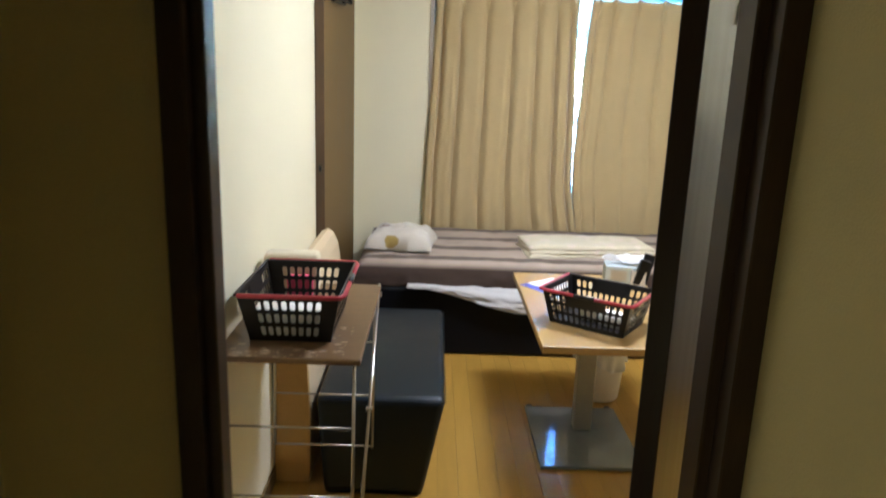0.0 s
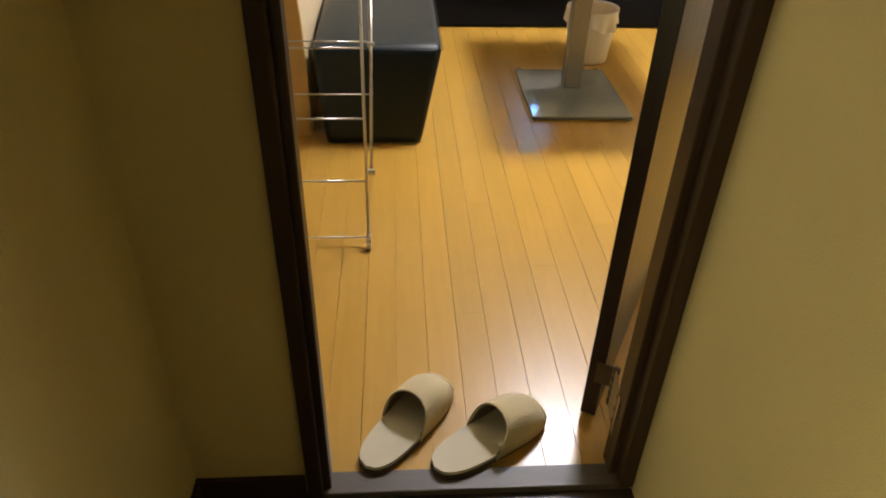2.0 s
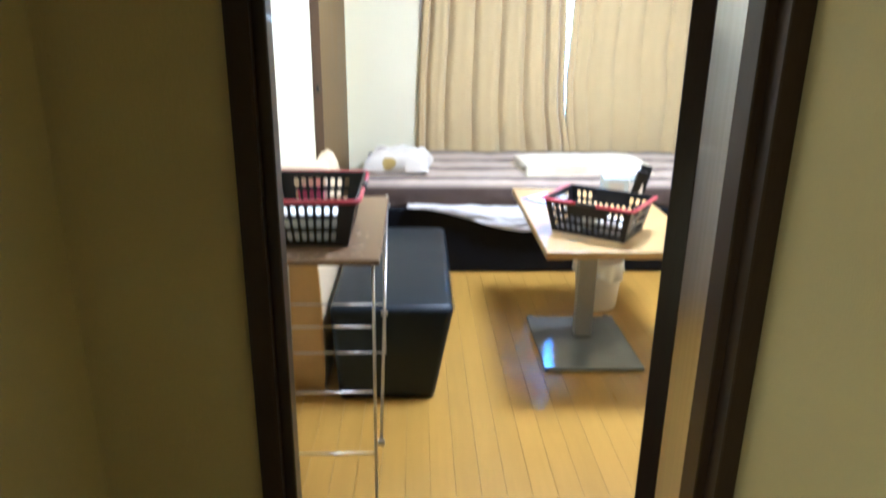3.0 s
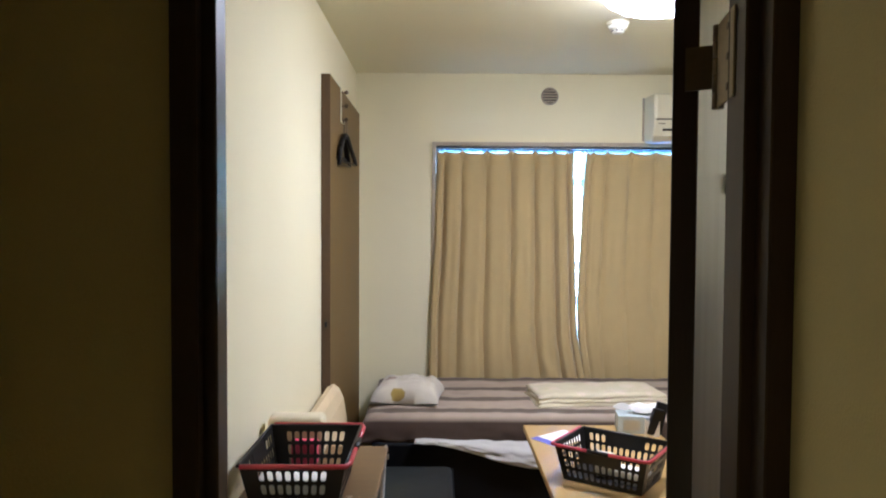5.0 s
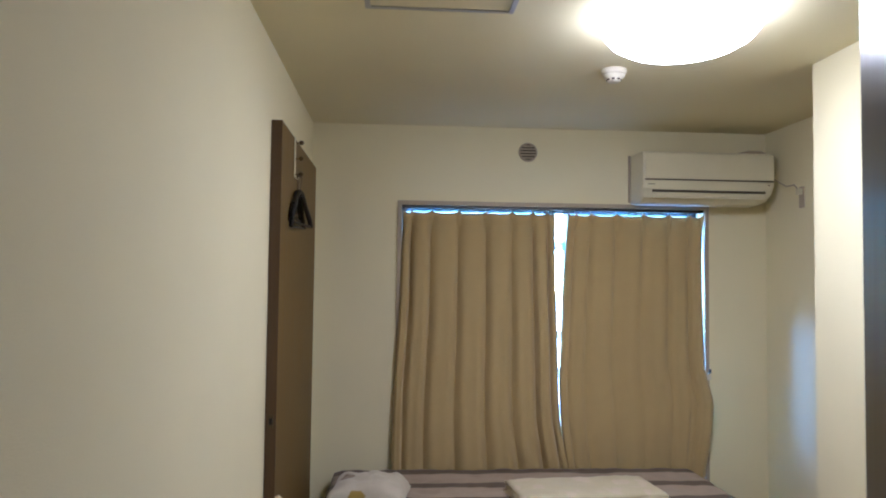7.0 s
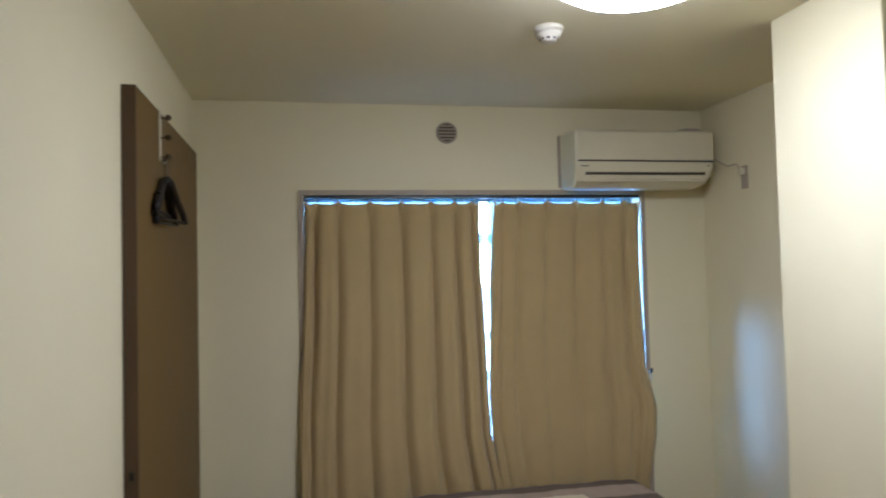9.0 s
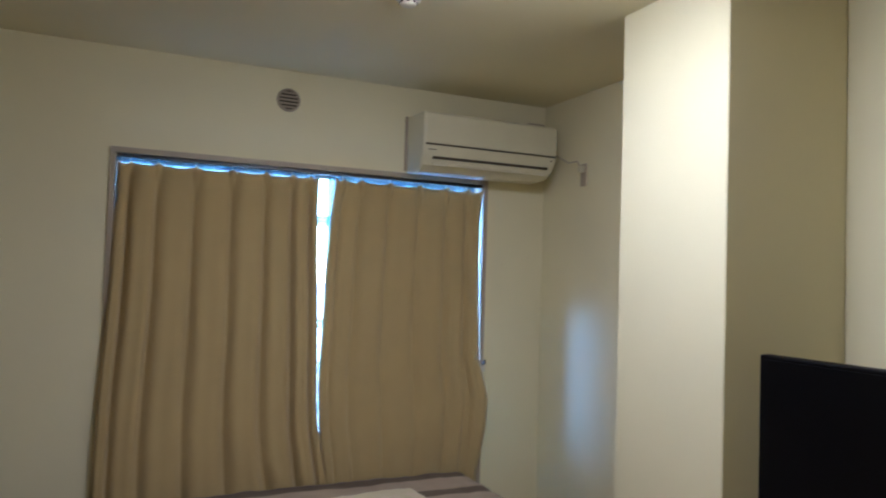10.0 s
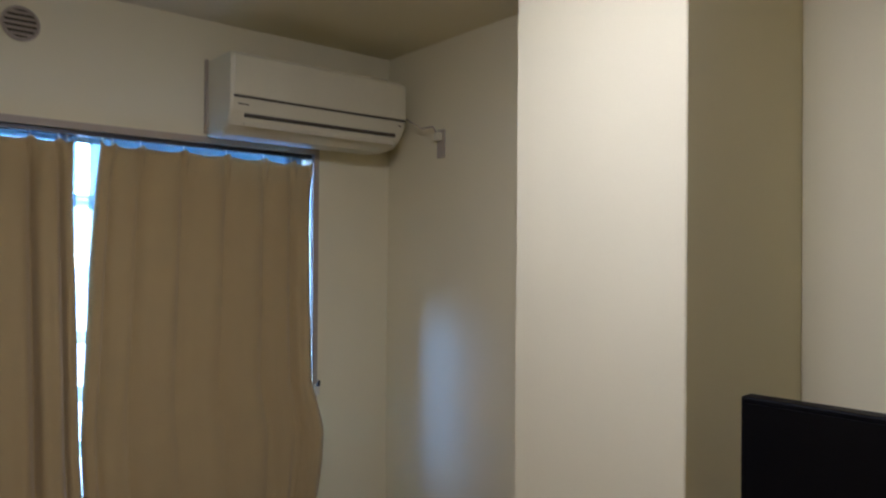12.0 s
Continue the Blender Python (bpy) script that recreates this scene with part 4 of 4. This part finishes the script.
# ---------------------------------------------------------------- slotted baskets
def basket(name, x, y, z, rz, label, group):
    """Tapered plastic basket: slotted sides, open top, red rim handles. Long side along local x."""
    g = thing(name, x, y, z, label, "basket", group, rz)
    LX, LY, TXX, TYY, H = 0.143, 0.104, 0.170, 0.130, 0.131

    def P(side, s, h, off=0.0):
        k = h / H
        ax, ay = LX + (TXX - LX) * k + off, LY + (TYY - LY) * k + off
        return {"f": (s * ax, -ay, h), "b": (-s * ax, ay, h), "l": (-ax, -s * ay, h), "r": (ax, s * ay, h)}[side]

    def solid(side, s0, s1, h0, h1, t=0.0022):
        bm = bmesh.new()
        vs = [bm.verts.new(P(side, s, h, o)) for o in (0, -t) for s, h in ((s0, h0), (s1, h0), (s1, h1), (s0, h1))]
        for q in ((0, 1, 2, 3), (7, 6, 5, 4), (0, 4, 5, 1), (1, 5, 6, 2), (2, 6, 7, 3), (3, 7, 4, 0)):
            bm.faces.new([vs[i] for i in q])
        return bm

    def slotted(side, cols, rows, m, plain=0):
        """The wall with rounded slots: cells, each a rectangle minus a stadium."""
        bm = bmesh.new()
        h0, h1 = 0.010, H - 0.012
        cw, ch = (2 - 2 * m) / cols, (h1 - h0) / rows
        seg = 4

        def quadring(c0, c1, b0, b1):
            cx, cy = (c0 + c1) / 2, (b0 + b1) / 2
            hw, hh = (c1 - c0) / 2 * 0.66, (b1 - b0) / 2 * 0.74
            inner, outer = [], []
            for q in range(4):
                for k in range(seg + 1):
                    a = math.pi / 2 * q + math.pi / 2 * k / seg
                    ca, sa = math.cos(a), math.sin(a)
                    ix = hw * (ca * abs(ca) ** -0.35 if abs(ca) > 1e-6 else 0)
                    iy = hh * (sa * abs(sa) ** -0.5 if abs(sa) > 1e-6 else 0)
                    inner.append((cx + max(-hw, min(hw, ix)), cy + max(-hh, min(hh, iy))))
                    ox = max(-1, min(1, ca * 1.6))
                    oy = max(-1, min(1, sa * 1.6))
                    outer.append((cx + ox * (c1 - c0) / 2, cy + oy * (b1 - b0) / 2))
            return inner, outer
        for i in range(cols):
            for j in range(rows):
                c0, b0 = -1 + m + i * cw, h0 + j * ch
                if plain and j == rows - 1 and plain <= i < cols - plain:
                    bm.faces.new([bm.verts.new(P(side, *p)) for p in ((c0, b0), (c0 + cw, b0), (c0 + cw, b0 + ch), (c0, b0 + ch))])
                    continue
                inn, out = quadring(c0, c0 + cw, b0, b0 + ch)
                vi = [bm.verts.new(P(side, *p)) for p in inn]
                vo = [bm.verts.new(P(side, *p)) for p in out]
                for k in range(len(vi)):
                    n = (k + 1) % len(vi)
                    try:
                        bm.faces.new((vi[k], vo[k], vo[n], vi[n]))
                    except ValueError:
                        pass
        bmesh.ops.remove_doubles(bm, verts=bm.verts[:], dist=0.0002)
        bmesh.ops.dissolve_degenerate(bm, dist=1e-5, edges=bm.edges[:])
        bmesh.ops.recalc_face_normals(bm, faces=bm.faces[:])
        bmesh.ops.solidify(bm, geom=bm.faces[:], thickness=0.002)
        return join(bm, solid(side, -1, -1 + m, 0, H), solid(side, 1 - m, 1, 0, H), solid(side, -1 + m, 1 - m, 0, h0), solid(side, -1 + m, 1 - m, h1, H))
    part("long_side", slotted("f", 12, 3, 0.11, 3), M_BLACKP, g)
    part("long_side", slotted("b", 12, 3, 0.11, 3), M_BLACKP, g)
    part("end_side", slotted("l", 8, 3, 0.30), M_BLACKP, g)
    part("end_side", slotted("r", 8, 3, 0.30), M_BLACKP, g)
    part("bottom", box(-LX, LX, -LY, LY, 0.0, 0.004), M_BLACKP, g)
    ring = [(sx * (TXX - 0.0), sy * (TYY - 0.0)) for sx, sy in ((-1, -1), (1, -1), (1, 1), (-1, 1))]

    def rim(pts, r, z):
        return tube([(p, q, z) for p, q in pts], r, 8)
    part("rim", tube([(p * 1.005, q * 1.005, H - 0.002) for p, q in ring], 0.0055, 8, True), M_BLACKP, g, "", True)
    e = 0.010
    part("handle", join(rim([(TXX * 0.22, -TYY - e), (TXX - 0.02, -TYY - e), (TXX + e * 0.7, -TYY - e * 0.3), (TXX + e, -TYY + 0.03), (TXX + e, TYY * 0.95)], 0.0062, H - 0.001),
                        rim([(-TXX * 0.22, -TYY - e), (-TXX + 0.02, -TYY - e), (-TXX - e * 0.7, -TYY - e * 0.3), (-TXX - e, -TYY + 0.03), (-TXX - e, TYY * 0.95)], 0.0062, H - 0.001)), M_REDP, g, "red plastic carrying handle", True)
    part("handle_grip", rim([(-TXX * 0.23, -TYY - e), (TXX * 0.23, -TYY - e)], 0.0075, H - 0.001), M_BLACKP, g, "black grip of the handle", True)
    return g


sb = basket("shopping_basket", -0.335, 1.838, TZ + 0.0165, 90, "black slotted plastic basket with red handles on the trolley", "slotted baskets")
tb2 = basket("shopping_basket", 0.652, 2.500, 0.557, -35, "black slotted plastic basket with red handles on the table", "slotted baskets")


# what lies in the baskets
def pack(name, x, y, z, w, d, h, rz, m, label, category):
    g = thing(name, x, y, z, label, category, "", rz)
    part("body", box(-w / 2, w / 2, -d / 2, d / 2, 0.0, h, min(w, d, h) * 0.18, 2), m, g, "", True)
    return g


ZB = TZ + 0.0208
pk = pack("white_pack", -0.335, 1.755, ZB, 0.20, 0.115, 0.080, 2, M_PAPER, "white plastic pack lying in the basket", "pack")
pk2 = pack("pink_pack", -0.378, 2.062, TZ + 0.0165, 0.078, 0.035, 0.072, 4, M_PINK, "pink plastic pack standing behind the basket", "pack")
pk3 = pack("cloth_bundle", -0.415, 2.135, TZ + 0.0165, 0.17, 0.085, 0.128, 4, M_TOWEL, "rolled white cloth bundle on the trolley behind the basket", "cloth")
pack("white_bundle", 0.712, 2.445, 0.5615, 0.12, 0.075, 0.05, -35, M_PAPER, "white paper bundle lying in the basket", "bundle")
pack("white_tub", 0.628, 2.515, 0.5615, 0.065, 0.055, 0.085, -35, M_WHITEP, "small white plastic tub in the basket", "tub")

# ---------------------------------------------------------------- pedestal table
tab = thing("pedestal_table", 0.685, 2.70, 0, "low pedestal table with a beech top and grey steel base", "table")
part("tabletop", box(-0.275, 0.315, -0.462, 0.490, 0.526, 0.555, 0.004, 2), M_TABLE, tab, "light beech tabletop")
part("pedestal", box(-0.046, 0.028, -0.030, 0.030, 0.018, 0.525, 0.006, 2), M_POLE, tab, "grey square steel pedestal")
part("base_plate", box(-0.226, 0.175, -0.318, 0.190, 0.004, 0.018, 0.003, 2), M_STEEL, tab, "grey rectangular steel base plate")
part("top_bracket", box(-0.13, 0.13, -0.16, 0.16, 0.516, 0.5255), M_STEEL, tab)
for x in (-0.20, 0.155):
    for y in (-0.275, 0.225):
        part("foot", lathe([(0.0, 0.0), (0.014, 0.0), (0.014, 0.0045), (0.0, 0.0045)], 12, x, y), M_BLACKP, tab)

tis = thing("tissue_box", 0.905, 3.105, 0.5555, "pale blue-green cardboard tissue box", "tissue box", rz=-8)
part("box", box(-0.085, 0.085, -0.055, 0.055, 0.0, 0.078, 0.002), M_BOX, tis)


def tissue(u, v):
    a, r = u * 2 * math.pi, v
    return (0.100 * r * math.cos(a) * (1 + 0.35 * math.sin(3 * a)) + 0.02 * r, 0.034 * r * math.sin(a) + 0.016 * math.sin(2 * a) * r, 0.079 + 0.040 * math.sin(r * 2.7) + 0.008 * math.sin(5 * a) * r)


part("tissue", sheet(tissue, 36, 8), M_PAPER, tis, "crumpled white tissue", True)
part("print", box(-0.06, 0.01, -0.0556, -0.055, 0.015, 0.06), M_ALU, tis, "printed patch")
cad = thing("remote_holder", 0.955, 3.03, 0.5555, "cream plastic cup holding remotes", "holder", rz=-8)
part("cup", join(box(-0.03, 0.03, -0.022, -0.018, 0, 0.07), box(-0.03, 0.03, 0.018, 0.022, 0, 0.07), box(-0.03, -0.026, -0.018, 0.018, 0, 0.07), box(0.026, 0.03, -0.018, 0.018, 0, 0.07), box(-0.026, 0.026, -0.018, 0.018, 0, 0.004)), M_PAD, cad)


def remote(x, y, tilt, turn, ln):
    g = thing("remote_control", x, y, 0.561, "black remote control standing in the holder", "remote control", "remotes in the holder")
    g.matrix_world = pose(x, y, 0.563, tilt, 14, turn)
    part("body", box(-0.025, 0.025, -0.011, 0.011, 0.0, ln, 0.004, 2), M_BLACKP, g)
    for i in range(3):
        for j in range(4):
            part("button", box(-0.013 + i * 0.010, -0.007 + i * 0.010, -0.0105, -0.009, ln * 0.4 + j * 0.016, ln * 0.4 + j * 0.016 + 0.009), M_SLOT, g)


remote(0.972, 3.038, -6, -8, 0.138)
remote(0.950, 3.018, 5, 6, 0.118)
leafl = thing("leaflet", 0.545, 2.985, 0.5552, "white leaflet with a blue printed margin", "leaflet", rz=38)
part("sheet", box(-0.105, 0.105, -0.075, 0.075, 0.0, 0.0015), M_PAPER, leafl)
part("print", box(-0.105, -0.06, -0.075, 0.075, 0.0015, 0.0019), M_BLUEP, leafl, "blue printed margin")

binn = thing("waste_bin", 0.828, 3.07, 0, "translucent white waste bin with a crumpled liner", "waste bin")
part("bucket", lathe([(0.0, 0.001), (0.092, 0.001), (0.096, 0.01), (0.115, 0.238), (0.111, 0.2381), (0.092, 0.012), (0.0, 0.010)], 36), M_BIN, binn, "", True)


def liner(u, v):
    a = u * 2 * math.pi
    r = 0.119 + 0.010 * math.sin(a * 7 + 1) * v + 0.008 * math.sin(a * 13) * v
    return (r * math.cos(a), r * math.sin(a), 0.246 - 0.075 * v - 0.02 * math.sin(a * 4) * v)


part("liner", sheet(liner, 72, 8), M_BAG, binn, "white plastic bag folded over the rim", True)
wb = thing("floor_bottle", 1.335, 3.44, 0, "small white plastic bottle standing on the floor", "bottle")
part("body", lathe([(0.0, 0.0), (0.030, 0.0), (0.033, 0.008), (0.033, 0.075), (0.016, 0.102), (0.014, 0.115), (0.0, 0.115)], 24), M_WHITEP, wb, "", True)
part("cap", lathe([(0.0, 0.1155), (0.015, 0.1155), (0.015, 0.135), (0.0, 0.137)], 20), M_WHITEP, wb, "", True)

# ---------------------------------------------------------------- television on its cabinet
cabt = thing("tv_cabinet", 1.88, 2.22, 0, "plain dark wooden cabinet below the television", "cabinet")
part("body", box(-0.22, 0.26, -0.45, 0.45, 0.03, 0.79, 0.004), M_CABINET, cabt)
part("top", box(-0.235, 0.268, -0.465, 0.465, 0.7905, 0.815, 0.003), M_CABINET, cabt)
part("plinth", box(-0.20, 0.25, -0.43, 0.43, 0.0, 0.0295), M_CABINET, cabt)
for y in (-0.445, 0.003):
    d = part("door", box(-0.238, -0.2205, y, y + 0.442, 0.05, 0.775, 0.002), M_CABINET, cabt)
    part("handle", tube([(-0.250, y + 0.22, 0.36), (-0.250, y + 0.22, 0.46)], 0.005, 8), M_CHROME, d)
tv = thing("television", 1.70, 2.236, 0.815, "black flat-screen television, switched off", "television", rz=4)
part("screen_frame", box(-0.012, 0.030, -0.385, 0.385, 0.045, 0.490, 0.004, 2), M_TVBODY, tv)
part("screen", box(-0.0145, -0.0122, -0.372, 0.372, 0.062, 0.478), M_SCREEN, tv, "dark glossy screen")
part("rear_bulge", box(0.030, 0.062, -0.22, 0.22, 0.10, 0.36, 0.012, 2), M_TVBODY, tv)
part("neck", box(0.0, 0.022, -0.04, 0.04, 0.008, 0.06), M_TVBODY, tv)
part("foot", box(-0.09, 0.11, -0.17, 0.17, 0.0, 0.0085, 0.003), M_TVBODY, tv)


# ---------------------------------------------------------------- slippers
def slipper(x, y, turn):
    g = thing("slipper", x, y, 0.0005, "beige fabric house slipper on the floor inside the door", "slipper", "pair of slippers", turn)
    L = 0.285

    def half(t):
        """Half width of the sole at t from heel to toe."""
        return 0.049 * (max(0.0, 1 - abs(2 * t - 1) ** 3.8)) ** 0.5 * (0.92 + 0.12 * t)

    def slab(z0, z1, grow):
        n = 40
        pts = []
        for k in range(n):
            a = 2 * math.pi * k / n
            t = 0.5 - 0.5 * math.cos(a)
            w = half(min(0.999, max(0.001, t))) + grow
            pts.append((L * (t - 0.5) + grow * (-math.cos(a)), w * math.sin(a) / max(0.25, abs(math.sin(a))) * min(1, abs(math.sin(a)) * 4) if abs(math.sin(a)) < 0.25 else w * (1 if math.sin(a) > 0 else -1)))
        return extrude(pts, "z", z0, z1)
    part("outsole", slab(0.0, 0.012, 0.0015), M_SOLEB, g, "dark outsole")
    part("insole", slab(0.0121, 0.021, 0.0), M_SOLE, g, "pale padded insole")

    def vamp(u, v):
        a = math.pi * v
        # the mouth leans towards the toe as it rises
        mouth = 0.42 + 0.145 * max(0.0, math.sin(a)) ** 0.7
        t = mouth + (1 - mouth) * u
        w = half(min(0.998, t)) + 0.004
        h = 0.073 * (1 - ((u - 0.05) / 0.98) ** 2.6 if u > 0.05 else 1.0) + 0.006
        return (L * (t - 0.5), w * math.cos(a) * (1 + 0.05 * math.sin(a)), 0.010 + h * math.sin(a) ** 0.6)
    part("upper", sheet(vamp, 22, 22, 0.0028), M_SLIP, g, "beige woven upper", True)
    # Inner layer in a dark colour that paints the shade inside the slipper.
    part("lining", sheet(lambda u, v: (lambda p: (p[0] + 0.001, p[1] * 0.93, 0.0215 + max(0.0, p[2] - 0.0235) * 0.955))(vamp(u * 0.93, v)), 18, 22, 0.0008), M_SLIPSHADE, g, "inner layer coloured dark for the shade inside", True)
    rimpts = [vamp(0.0, k / 18) for k in range(19)]
    part("binding", tube(rimpts, 0.0024, 6), M_SLIP, g, "", True)
    toe = [vamp(0.84, 0.12 + 0.76 * k / 18) for k in range(19)]
    part("toe_seam", tube(toe, 0.0034, 6), M_SLIP, g, "", True)
    return g


slipper(-0.060, 0.864, 53)
slipper(0.112, 0.818, 32)

# ---------------------------------------------------------------- floor planks
fl = bpy.data.objects["floor"]
PW, PL = 0.0757, 1.82
cache = {}


def plank_mesh(w, ln):
    key = (round(w, 3), round(ln, 2))
    if key not in cache:
        bm = box(-w / 2 + 0.0003, w / 2 - 0.0003, -ln / 2 + 0.0001, ln / 2 - 0.0001, -0.0055, 0.0, 0.0)
        bmesh.ops.bevel(bm, geom=[e for e in bm.edges if all(v.co.z > -0.001 for v in e.verts) and abs(e.verts[0].co.x - e.verts[1].co.x) < 1e-6], offset=0.0004, segments=1, affect="EDGES")
        me = bpy.data.meshes.new("plank")
        bm.to_mesh(me)
        bm.free()
        me.materials.append(M_PLANK)
        cache[key] = me
    return cache[key]


first = -0.083 - PW * 6
edges = [XL] + [first + PW * k for k in range(0, 40) if XL + 0.004 < first + PW * k < XR - 0.004] + [XR]
for i, (a, b) in enumerate(zip(edges, edges[1:])):
    y = 0.753
    step = round(0.4 + 1.4 * ((i * 0.382) % 1.0), 2)
    while y < YB - 0.01:
        ln = min(step, round(YB - y, 2))
        if ln > 0.02:
            p = new("plank", plank_mesh(b - a, ln))
            p.parent = fl
            p.location = ((a + b) / 2, y + ln / 2, 0.0)
        y += step
        step = PL
